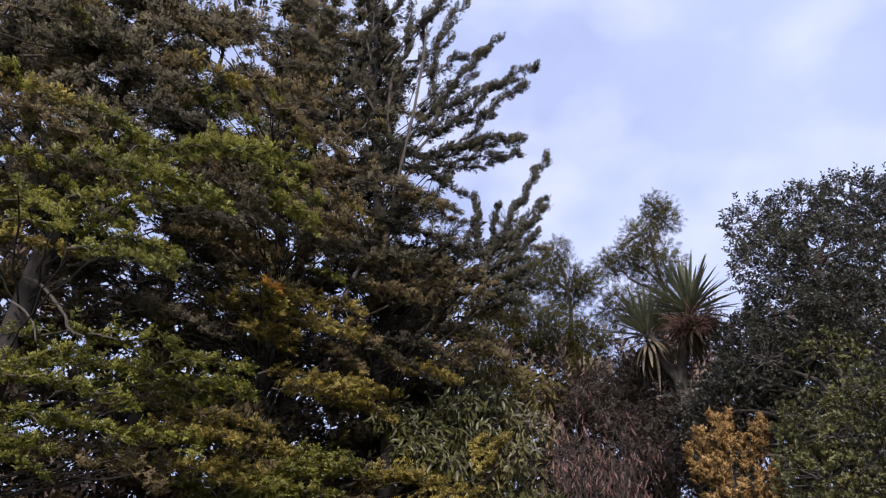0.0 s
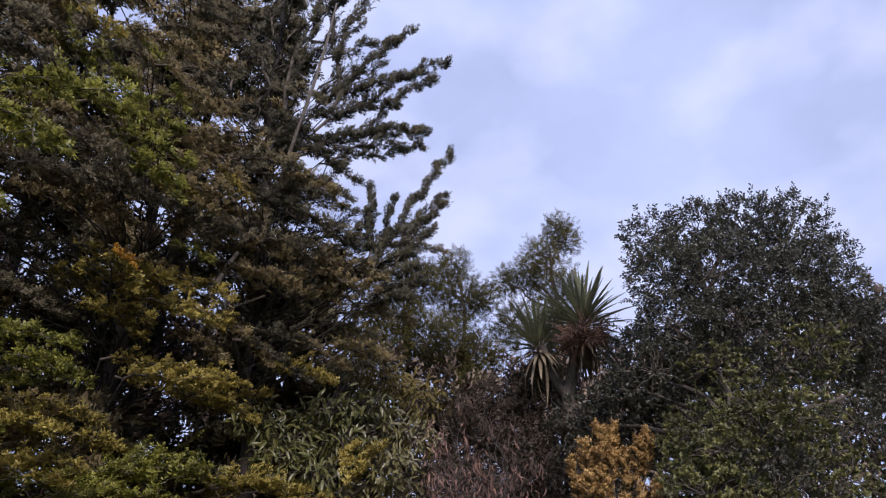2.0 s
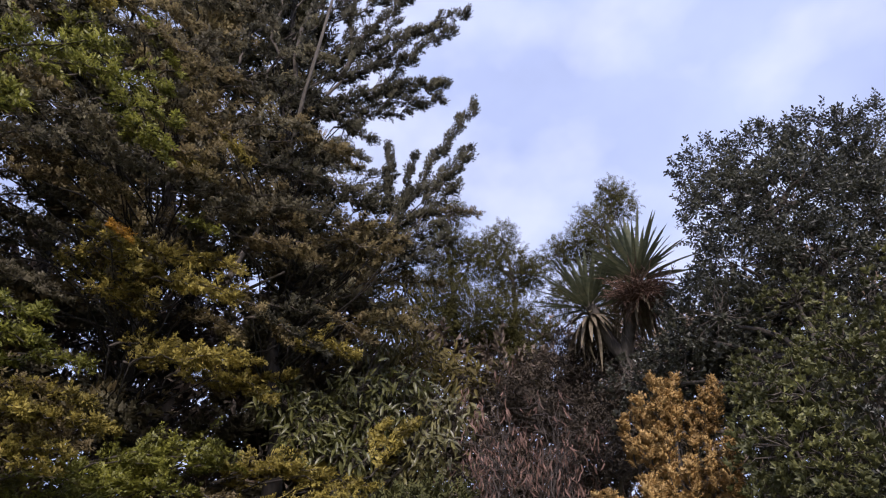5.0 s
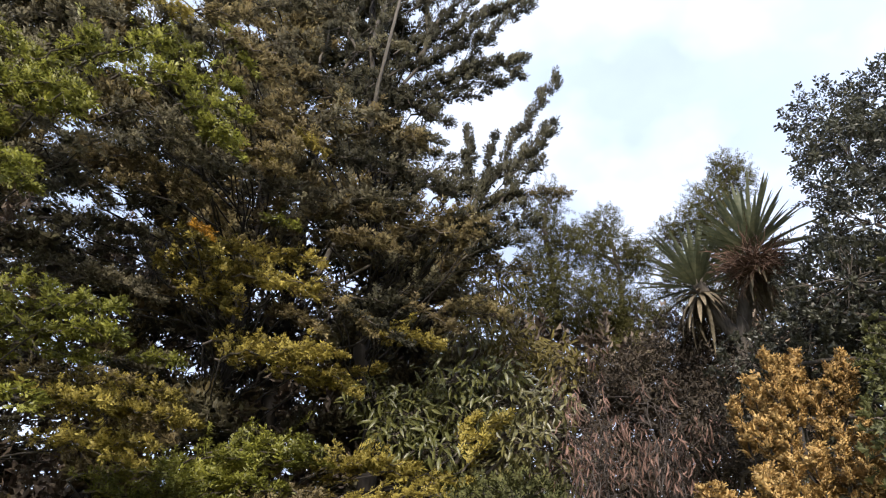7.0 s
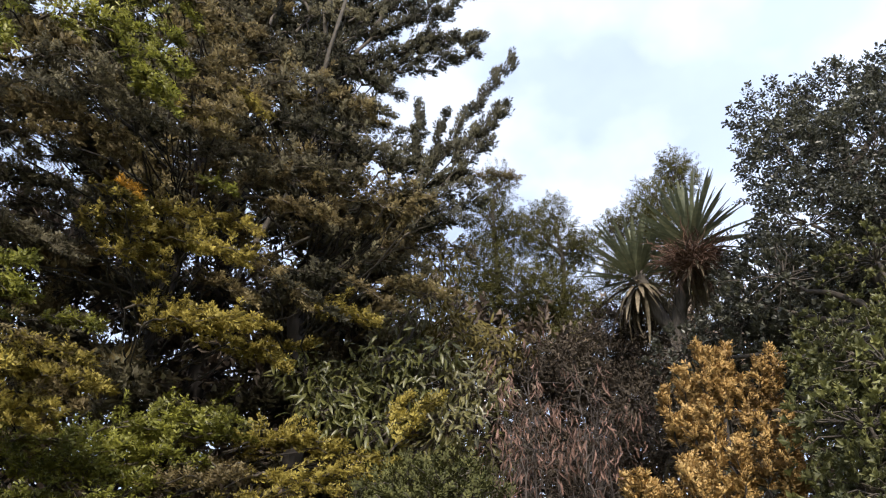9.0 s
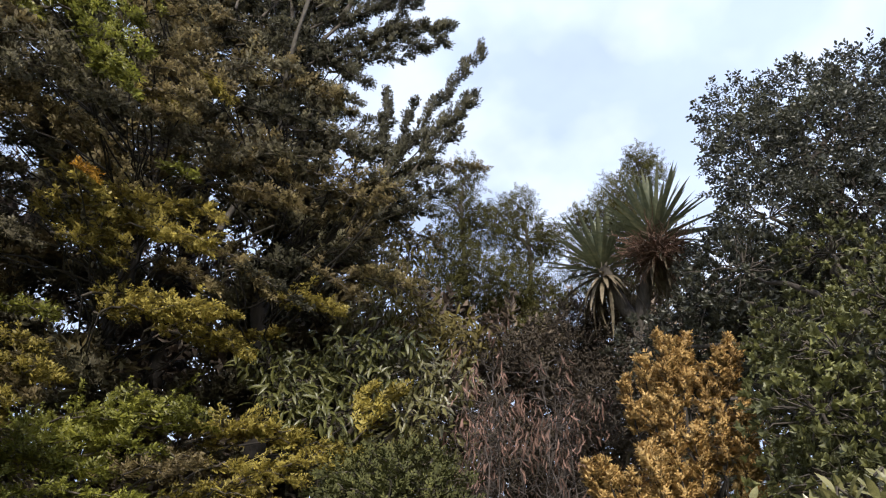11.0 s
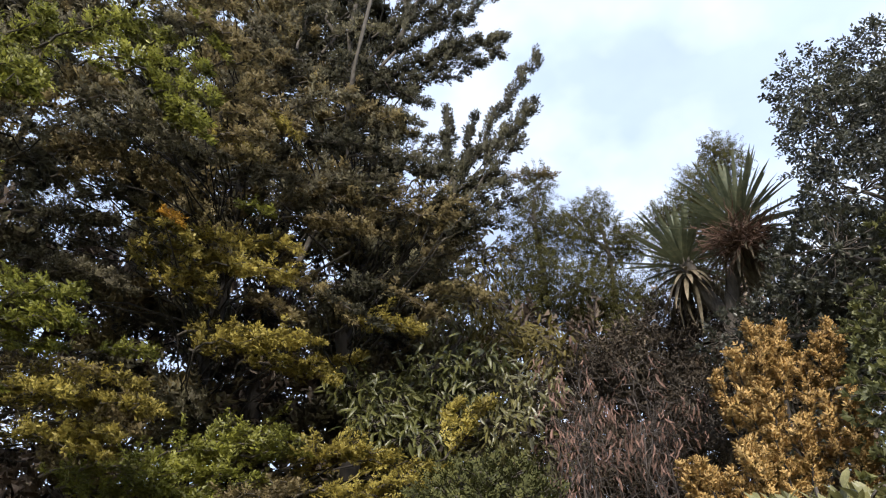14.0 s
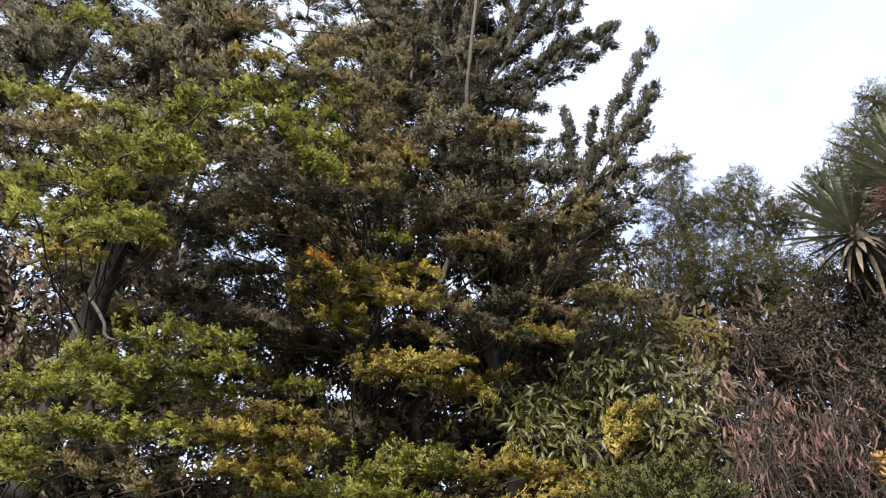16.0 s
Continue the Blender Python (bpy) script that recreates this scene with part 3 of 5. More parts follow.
CLUMPS_TWO = [
    ((-2.72, 6.50, 8.24), (-1.55, 6.20, 7.78), 0.28, 'B'),
    ((-2.76, 6.60, 8.82), (-1.60, 6.30, 8.66), 0.28, 'D'),
    ((-2.28, 6.80, 6.55), (-1.35, 6.50, 6.16), 0.26, 'D'),
    ((-2.84, 6.40, 6.65), (-1.97, 6.10, 6.16), 0.24, 'D'),
    ((-4.76, 6.30, 7.27), (-2.47, 6.00, 5.77), 0.3, 'B'),
    ((-5.31, 7.00, 6.66), (-3.40, 6.70, 5.86), 0.28, 'D'),
    ((-6.52, 7.00, 6.22), (-4.55, 6.70, 5.37), 0.25, 'D'),
    ((-5.39, 7.00, 5.96), (-2.98, 6.70, 5.04), 0.3, 'D'),
    ((-4.05, 7.60, 4.90), (-2.94, 7.30, 4.60), 0.22, 'D'),
    ((-2.53, 6.50, 6.93), (-1.76, 6.30, 6.40), 0.22, 'Y'),
    ((-2.36, 6.40, 7.39), (-1.24, 6.10, 6.54), 0.22, 'B'),
    ((-2.09, 7.20, 6.41), (-1.34, 6.90, 6.14), 0.22, 'D'),
    ((-2.63, 6.60, 8.84), (-1.22, 6.30, 7.63), 0.28, 'D'),
    ((-2.74, 6.80, 10.74), (-1.35, 6.50, 9.14), 0.26, 'D'),
]
CLUMPS_THREE = [
    ((-1.59, 7.60, 6.35), (-0.55, 7.30, 5.85), 0.22, 'B'),
    ((-1.48, 7.20, 6.83), (-0.53, 6.90, 6.03), 0.26, 'D'),
    ((-0.94, 7.70, 5.07), (-0.16, 7.40, 4.69), 0.24, 'Y'),
]
CLUMPS = CLUMPS_ONE + CLUMPS_TWO + CLUMPS_THREE
HANGING_GREEN_ONE = [
    ((-3.55, 5.50, 7.24), (-2.25, 5.20, 6.67), 0.28, 'G'),
    ((-3.10, 5.60, 7.16), (-1.78, 5.30, 6.56), 0.3, 'G'),
    ((-2.74, 5.60, 6.79), (-1.64, 5.30, 6.10), 0.28, 'G'),
    ((-2.50, 5.70, 6.44), (-1.71, 5.40, 5.75), 0.22, 'G'),
    ((-3.60, 5.60, 6.75), (-2.37, 5.30, 6.21), 0.28, 'D'),
    ((-2.55, 5.60, 6.57), (-1.72, 5.30, 5.85), 0.2, 'G'),
    ((-3.43, 5.80, 6.60), (-2.34, 5.50, 6.06), 0.26, 'D'),
    ((-4.30, 5.80, 8.62), (-2.55, 5.50, 7.52), 0.28, 'G'),
    ((-4.55, 6.00, 10.62), (-2.99, 5.70, 9.07), 0.28, 'B'),
    ((-6.43, 6.00, 12.05), (-3.74, 5.70, 9.50), 0.3, 'D'),
    ((-5.92, 6.00, 10.50), (-3.88, 5.70, 8.83), 0.28, 'D'),
    ((-4.24, 6.00, 7.74), (-2.56, 5.70, 6.54), 0.28, 'B'),
    ((-2.78, 6.00, 8.72), (-1.99, 5.70, 7.28), 0.2, 'G'),
    ((-2.55, 5.70, 8.12), (-1.50, 5.40, 6.92), 0.28, 'B'),
]
HANGING_GREEN_TWO = [
    ((-3.14, 5.80, 8.80), (-1.88, 5.50, 7.90), 0.3, 'B'),
    ((-4.08, 5.60, 8.96), (-2.82, 5.30, 8.04), 0.3, 'Y'),
    ((-5.14, 5.60, 9.99), (-3.16, 5.30, 8.81), 0.3, 'B'),
    ((-3.54, 6.00, 9.89), (-2.21, 5.70, 9.48), 0.28, 'D'),
    ((-3.16, 6.00, 8.55), (-2.21, 5.70, 7.79), 0.26, 'D'),
    ((-2.95, 6.30, 10.23), (-1.64, 6.00, 9.36), 0.16, 'D'),
    ((-2.88, 6.40, 11.06), (-1.58, 6.10, 10.20), 0.15, 'D'),
    ((-2.80, 6.40, 9.55), (-1.81, 6.10, 9.09), 0.12, 'D'),
    ((-2.86, 6.00, 6.45), (-2.02, 5.70, 5.89), 0.24, 'D'),
    ((-3.43, 6.10, 7.09), (-2.41, 5.80, 6.73), 0.26, 'D'),
]
HANGING_GREEN = HANGING_GREEN_ONE + HANGING_GREEN_TWO
NEAR_GREEN_ONE = [
    ((-4.32, 4.70, 7.20), (-3.15, 4.40, 5.98), 0.24, 'G'),
    ((-3.54, 4.50, 6.23), (-2.45, 4.20, 6.00), 0.28, 'G'),
    ((-3.05, 4.60, 6.30), (-1.90, 4.30, 6.00), 0.22, 'G'),
    ((-4.36, 4.40, 6.14), (-3.13, 4.10, 5.66), 0.25, 'G'),
    ((-3.78, 4.50, 6.01), (-2.34, 4.20, 5.34), 0.3, 'G'),
    ((-3.30, 4.50, 5.70), (-2.27, 4.20, 5.24), 0.2, 'G'),
    ((-4.04, 4.50, 5.65), (-3.03, 4.20, 5.26), 0.25, 'G'),
    ((-4.30, 4.10, 5.56), (-3.46, 3.80, 4.76), 0.22, 'G'),
    ((-3.80, 4.40, 4.97), (-2.62, 4.10, 4.51), 0.26, 'G'),
    ((-3.52, 4.60, 5.22), (-2.64, 4.30, 4.75), 0.22, 'G'),
    ((-5.69, 4.60, 7.52), (-4.26, 4.30, 6.80), 0.25, 'Y'),
    ((-5.49, 4.70, 7.15), (-4.20, 4.40, 6.60), 0.25, 'B'),
    ((-4.88, 5.00, 7.23), (-3.62, 4.70, 6.73), 0.25, 'D'),
    ((-4.37, 5.20, 7.59), (-3.03, 4.90, 7.03), 0.28, 'D'),
]
NEAR_GREEN_TWO = [
    ((-3.19, 5.20, 5.90), (-2.35, 4.90, 5.52), 0.22, 'D'),
    ((-5.82, 5.20, 9.03), (-3.97, 4.90, 8.27), 0.35, 'D'),
    ((-6.63, 5.20, 9.54), (-4.70, 4.90, 8.85), 0.35, 'D'),
    ((-4.98, 5.30, 8.33), (-3.40, 5.00, 7.75), 0.3, 'D'),
    ((-7.97, 4.70, 9.27), (-4.84, 4.40, 7.08), 0.26, 'G'),
    ((-7.09, 4.60, 7.90), (-3.37, 4.30, 5.66), 0.3, 'B'),
    ((-5.33, 4.90, 7.01), (-2.79, 4.60, 5.69), 0.28, 'G'),
    ((-6.42, 4.90, 6.34), (-3.32, 4.60, 5.27), 0.26, 'G'),
    ((-5.37, 5.00, 5.76), (-2.98, 4.70, 4.95), 0.2, 'G'),
    ((-5.54, 5.00, 5.58), (-4.03, 4.90, 5.24), 0.22, 'Y'),
    ((-9.04, 5.30, 12.52), (-4.38, 5.00, 8.52), 0.3, 'G'),
    ((-11.02, 5.30, 13.12), (-5.39, 5.00, 8.70), 0.3, 'D'),
    ((-6.18, 5.60, 9.05), (-3.43, 5.30, 7.75), 0.26, 'B'),
    ((-7.31, 5.00, 7.36), (-4.17, 4.70, 5.92), 0.26, 'G'),
]
NEAR_GREEN_THREE = [
    ((-5.30, 5.40, 6.95), (-3.17, 5.10, 5.80), 0.26, 'D'),
    ((-5.91, 5.60, 8.40), (-3.91, 5.30, 7.17), 0.22, 'D'),
]
NEAR_GREEN = NEAR_GREEN_ONE + NEAR_GREEN_TWO + NEAR_GREEN_THREE
FAR_LEFT = [
    ((-16.18, 6.20, 17.93), (-9.90, 5.90, 13.42), 0.4, 'D'),
    ((-14.64, 6.20, 15.57), (-9.59, 5.90, 12.15), 0.4, 'D'),
    ((-13.13, 6.00, 13.70), (-9.46, 5.70, 11.20), 0.3, 'D'),
    ((-12.77, 6.00, 12.57), (-8.43, 5.70, 9.83), 0.3, 'D'),
    ((-20.68, 6.40, 22.51), (-11.96, 6.10, 15.53), 0.45, 'D'),
    ((-15.20, 6.80, 17.34), (-9.80, 6.50, 13.52), 0.45, 'D'),
    ((-13.06, 7.00, 15.44), (-8.65, 6.70, 12.22), 0.4, 'D'),
    ((-13.21, 6.60, 11.91), (-8.93, 6.30, 9.36), 0.4, 'D'),
    ((-13.44, 7.00, 13.91), (-9.28, 6.70, 11.50), 0.4, 'D'),
]
INNER_LEFT = [
    ((-13.35, 6.30, 17.65), (-7.29, 6.00, 12.94), 0.4, 'D'),
    ((-9.97, 6.50, 15.99), (-5.08, 6.20, 12.17), 0.4, 'D'),
    ((-10.11, 6.50, 12.37), (-6.43, 6.20, 9.98), 0.35, 'D'),
    ((-9.36, 6.50, 13.67), (-6.17, 6.20, 11.50), 0.35, 'D'),
    ((-7.36, 6.40, 11.24), (-5.39, 6.10, 9.65), 0.3, 'B'),
    ((-9.38, 6.20, 10.44), (-6.60, 5.90, 8.73), 0.3, 'D'),
    ((-13.20, 6.80, 18.82), (-7.70, 6.50, 14.50), 0.45, 'D'),
    ((-9.58, 7.00, 11.78), (-6.37, 6.70, 9.83), 0.4, 'D'),
    ((-5.89, 6.80, 13.55), (-3.47, 6.50, 11.24), 0.35, 'D'),
]
LOW_LEFT_ONE = [
    ((-5.37, 5.60, 4.67), (-2.56, 5.30, 4.13), 0.32, 'G'),
    ((-4.67, 5.50, 4.32), (-2.12, 5.20, 3.75), 0.26, 'G'),
    ((-5.05, 5.40, 4.21), (-3.24, 5.10, 3.95), 0.25, 'G'),
    ((-5.31, 5.10, 3.97), (-3.06, 4.80, 3.51), 0.3, 'G'),
    ((-4.48, 5.20, 3.60), (-2.45, 4.90, 3.16), 0.26, 'G'),
    ((-4.95, 5.10, 3.64), (-3.02, 4.80, 3.26), 0.28, 'G'),
    ((-4.36, 5.80, 4.07), (-2.53, 5.50, 3.81), 0.26, 'G'),
    ((-4.40, 6.30, 4.02), (-2.49, 6.00, 3.76), 0.3, 'B'),
    ((-3.84, 6.30, 3.71), (-1.89, 6.00, 3.42), 0.3, 'Y'),
    ((-3.94, 6.20, 3.42), (-2.18, 5.90, 3.08), 0.3, 'Y'),
    ((-3.46, 6.40, 3.52), (-2.08, 6.10, 3.32), 0.26, 'B'),
    ((-5.22, 5.30, 3.38), (-2.70, 5.00, 2.88), 0.35, 'B'),
    ((-4.62, 5.60, 3.49), (-2.86, 5.30, 3.14), 0.3, 'D'),
    ((-5.04, 5.00, 3.52), (-3.63, 4.70, 2.98), 0.25, 'G'),
]
LOW_LEFT_TWO = [
    ((-3.41, 6.30, 3.90), (-2.12, 6.00, 3.66), 0.28, 'Y'),
    ((-3.30, 6.30, 3.68), (-1.94, 6.00, 3.43), 0.28, 'Y'),
    ((-3.17, 6.20, 3.33), (-2.10, 5.90, 3.20), 0.28, 'Y'),
    ((-3.41, 6.90, 4.51), (-2.52, 6.60, 4.26), 0.22, 'G'),
    ((-4.79, 5.20, 3.95), (-3.71, 4.90, 4.14), 0.25, 'G'),
    ((-4.29, 4.90, 3.35), (-3.51, 4.60, 3.11), 0.24, 'G'),
    ((-3.00, 5.30, 4.17), (-2.14, 5.00, 3.94), 0.22, 'G'),
    ((-3.11, 5.40, 3.98), (-2.15, 5.10, 3.79), 0.2, 'G'),
    ((-3.43, 5.80, 3.65), (-2.26, 5.50, 3.37), 0.25, 'Y'),
]
LOW_LEFT = LOW_LEFT_ONE + LOW_LEFT_TWO
LOW_BOUGHS_ONE = [
    ((-3.20, 7.50, 3.46), (-1.92, 7.20, 3.53), 0.5, 'G'),
    ((-3.03, 7.60, 3.63), (-1.46, 7.30, 3.56), 0.5, 'G'),
    ((-2.09, 7.60, 3.52), (-1.21, 7.30, 3.48), 0.42, 'G'),
    ((-3.19, 7.20, 3.07), (-1.85, 6.90, 3.00), 0.5, 'G'),
    ((-2.56, 7.40, 3.23), (-1.54, 7.10, 3.22), 0.45, 'G'),
    ((-3.43, 7.00, 3.21), (-2.54, 6.70, 2.94), 0.4, 'G'),
    ((-2.13, 7.20, 2.98), (-1.22, 6.90, 3.00), 0.4, 'B'),
    ((-1.82, 7.90, 3.82), (-1.33, 7.60, 3.61), 0.2, 'D'),
    ((-2.93, 7.40, 3.33), (-2.03, 7.10, 3.32), 0.4, 'G'),
    ((-2.42, 7.70, 3.75), (-1.38, 7.40, 3.68), 0.35, 'G'),
    ((-3.02, 7.10, 3.19), (-2.19, 6.80, 3.04), 0.4, 'G'),
    ((-1.78, 7.40, 3.28), (-1.12, 7.10, 3.10), 0.3, 'B'),
    ((-1.54, 7.60, 3.44), (-0.76, 7.30, 3.48), 0.38, 'Y'),
    ((-1.31, 7.50, 3.16), (-0.34, 7.20, 2.99), 0.42, 'Y'),
]
LOW_BOUGHS_TWO = [
    ((-0.97, 7.60, 3.47), (-0.10, 7.30, 3.28), 0.36, 'Y'),
    ((-1.27, 7.50, 3.47), (-0.34, 7.20, 3.38), 0.34, 'Y'),
    ((-0.69, 7.50, 3.16), (-0.02, 7.20, 3.11), 0.34, 'Y'),
    ((-0.03, 7.70, 3.64), (0.50, 7.70, 3.99), 0.15, 'Y'),
    ((0.04, 7.70, 3.48), (0.33, 7.60, 3.75), 0.18, 'Y'),
    ((-0.04, 7.70, 3.78), (0.20, 7.70, 4.01), 0.14, 'Y'),
    ((-0.43, 7.70, 3.32), (0.09, 7.40, 3.31), 0.24, 'Y'),
    ((-2.61, 7.00, 2.79), (-1.49, 6.70, 2.72), 0.45, 'G'),
    ((-1.63, 7.30, 2.84), (-0.61, 7.00, 2.81), 0.45, 'Y'),
    ((-3.24, 6.80, 2.74), (-2.30, 6.50, 2.73), 0.45, 'G'),
    ((-3.80, 7.20, 3.38), (-2.10, 6.90, 3.19), 0.4, 'G'),
    ((-3.40, 7.90, 3.88), (-2.01, 7.60, 3.88), 0.3, 'D'),
]
LOW_BOUGHS = LOW_BOUGHS_ONE + LOW_BOUGHS_TWO

cypress((-2.9, 8.1, 0), (0.1, -0.2), 13.5, 0.125, "tall cypress with dull green and golden drooping boughs",
        GOLDEN_BOUGHS + CLUMPS + HANGING_GREEN + LOW_BOUGHS, 84, "DDDBB", 2.3, 0.47, 11, front=0.9)
cypress((-0.95, 8.8, 0), (-0.6, -1.4), 13.5, 0.13, "tall cypress with upswept feathery branch ends, coloured dark as if backlit",
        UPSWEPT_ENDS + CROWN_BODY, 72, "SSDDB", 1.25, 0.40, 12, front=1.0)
cypress((-5.3, 5.6, 0), (1.0, 0.0), 13.0, 0.17, "large cypress with fresh green boughs and a bare trunk",
        NEAR_GREEN + LOW_LEFT, 90, "DDDB", 2.3, 0.46, 13, front=0.5)
for base, height, reach, seedling, rows in (
        ((-7.6, 7.8, 0), 14.0, 3.2, 14, INNER_LEFT), ((-10.8, 7.0, 0), 16.5, 3.4, 18, FAR_LEFT), ((-9.4, 10.0, 0), 15.5, 3.4, 19, []),
        ((-5.2, 9.2, 0), 14.0, 3.0, 15, []), ((-3.0, 9.6, 0), 13.5, 2.6, 16, []), ((-1.0, 10.0, 0), 8.2, 1.9, 17, [])):
    cypress(base, (0.2, -0.2), height, 0.17, "dark cypress behind the front row of trees", rows, 74, "DDDB", reach, 0.14, seedling, 0.26, COARSE)


# ---- bare limbs of the front cypresses ----
BLEACHED = barky("bleached_dead_wood", (0.055, 0.047, 0.040), (0.14, 0.122, 0.105), 12)
upswept, broad = (bpy.data.objects[k] for k in ("cypress_tree.001", "cypress_tree.002"))
for tree, way, girth, far_girth in (
        (broad, ((-4.85, 5.4, 5.25), (-4.62, 5.3, 5.14), (-4.42, 5.3, 4.95), (-4.20, 5.3, 4.72), (-4.14, 5.3, 4.55), (-3.96, 5.3, 4.48)), 0.022, 0.012), (broad, ((-4.9, 5.4, 4.95), (-4.66, 5.3, 4.80), (-4.50, 5.3, 4.62), (-4.42, 5.3, 4.42)), 0.014, 0.008),
        (upswept, ((-1.86, 7.9, 5.9), (-1.70, 7.9, 6.4), (-1.55, 7.9, 6.75), (-1.42, 7.9, 7.15)), 0.045, 0.025), (upswept, ((-1.75, 7.8, 5.62), (-1.5, 7.7, 5.75), (-1.05, 7.6, 5.92)), 0.03, 0.014), (upswept, ((-1.0, 6.9, 7.0), (-0.78, 6.4, 7.7), (-0.62, 6.22, 8.4), (-0.5, 6.15, 9.2), (-0.42, 6.2, 10.2)), 0.030, 0.014)):
    v, t = tube(np.array([[np.interp(q, np.arange(len(way)), [w[k] for w in way]) for k in range(3)] for q in np.linspace(0, len(way) - 1, 9)]), (girth, far_girth), 7, 0.1)
    part("bare_limb", v, t, BLEACHED, tree, "bleached bare limb", True)


# ---- broad-leaved crowns ----
def single_leaves(branch, forms, material, pos, way, size, face):
    """The leaves that hang nearest, each an object of its own on a shared mesh."""
    base = Vector(branch.parent.location)
    shared = [mesh_of("leaf", v, t, material, True) for v, t in forms]
    for p, m in zip(pos, axes_for(way, face)):
        ob = new("leaf", shared[int(rng.integers(0, len(shared)))])
        ob.parent = branch
        s = size * rng.uniform(0.75, 1.25)
        ob.matrix_basis = Matrix.Translation(Vector(p) - base) @ Matrix(m.T.tolist()).to_4x4() @ Matrix.Diagonal((s, s, s, 1))


def crown(tree, lobes, forms, tones, size, close, stem_from, twig=TWIG, reach=(0.55, 1.0), droop=0.0, face=None, radial=1.0, wisps=0.08, puffy=False, lift=0.45, singles=0, jitter=0.45, twigs=26):
    """A crown of lobes: a limb to each, twigs inside it, and shoots of leaves in its outer shell."""
    for centre, across, up, tone in lobes:
        c, r = np.array(centre), np.array([across, across, up])
        n = int(close * (across * across + 2 * across * up) / 3 * 12.6 / size ** 2)
        d = unit(rng.normal(0, 1, (n, 3)))
        bumpy = 0.86 + 0.42 * np.array([noise.noise(Vector(q * 2.4 + c)) for q in d])
        p = c + d * r * (rng.uniform(*reach, n) ** 0.5 * bumpy * np.where(rng.uniform(0, 1, n) < wisps, rng.uniform(1.05, 1.3, n), 1.0))[:, None] + rng.normal(0, size * 0.15, (n, 3))
        way = unit(d * radial + rng.normal(0, jitter, (n, 3)) + np.array([0, 0, lift - droop]))
        lone = np.argsort(p[:, 1])[:singles] if tone in "LH" else np.zeros(0, int)
        lone_p, lone_way = p[lone], way[lone]
        p, way, d, n = np.delete(p, lone, 0), np.delete(way, lone, 0), np.delete(d, lone, 0), n - len(lone)
        if puffy:
            v, t, nn = tufted(forms, p, way, size * rng.uniform(0.75, 1.2, n), d + np.array([0, 0, 0.2]))
        else:
            (v, t), nn = scatter(forms, p, way, size * rng.uniform(0.75, 1.2, n), face), None
        ob = part("leafy_branch", v, t, tones[tone], tree, kind="stuff", normals=nn)
        if len(lone):
            single_leaves(ob, forms, tones[tone], lone_p, lone_way, size, face)
        foot = np.array(stem_from(c))
        pieces = [tube(bend(foot, c, 0.05, 8, 0.04), (0.035, 0.012), 6)]
        for k in rng.choice(n, min(n, twigs), replace=False):
            pieces.append(tube(bend(c + (p[k] - c) * 0.1, p[k], 0.02, 5, 0.015), (0.007, 0.003), 4))
        v, t = join(pieces)
        part("stem", v, t, twig, ob, "", True)


def trunked(name, base, top, girth, label, category, bark, group=""):
    tree = thing(name, base, label, category, group)
    stem = bend(base, top, 0, 12, 0.04)
    v, t = tube(stem, (girth, girth * 0.7, girth * 0.25), 10, 0.05)
    part("trunk", v, t, bark, tree, "", True)

    def nearest(c):
        h = np.clip((c[2] - 0.7 - stem[0, 2]) / max(0.1, stem[-1, 2] - stem[0, 2]), 0.05, 0.95)
        return [np.interp(h * 11, np.arange(12), stem[:, k]) for k in range(3)]
    return tree, nearest


TREE_LOBES = [
    ((3.7, 7.0, 4.85), 0.6, 0.5, 'D'),
    ((4.04, 6.8, 4.48), 0.6, 0.5, 'D'),
    ((4.49, 6.6, 4.59), 0.6, 0.5, 'D'),
    ((3.33, 7.0, 4.14), 0.6, 0.5, 'D'),
    ((3.9, 6.5, 3.65), 0.6, 0.5, 'D'),
    ((4.35, 6.3, 3.61), 0.6, 0.5, 'D'),
    ((3.79, 6.3, 6.28), 0.36, 0.34, 'D'),
    ((4.37, 6.2, 6.36), 0.42, 0.42, 'D'),
    ((4.96, 6.1, 6.36), 0.5, 0.5, 'D'),
    ((5.45, 6.0, 6.22), 0.55, 0.6, 'D'),
    ((5.58, 5.9, 5.58), 0.5, 0.6, 'D'),
    ((3.76, 6.2, 5.63), 0.5, 0.45, 'D'),
    ((4.37, 6.0, 5.6), 0.6, 0.5, 'D'),
    ((4.99, 5.9, 5.33), 0.6, 0.55, 'D'),
    ((5.38, 5.8, 4.78), 0.5, 0.6, 'D'),
    ((3.67, 6.1, 4.9), 0.5, 0.4, 'D'),
    ((4.29, 5.9, 4.88), 0.5, 0.4, 'D'),
    ((5.83, 5.8, 4.58), 0.6, 0.7, 'D'),
]
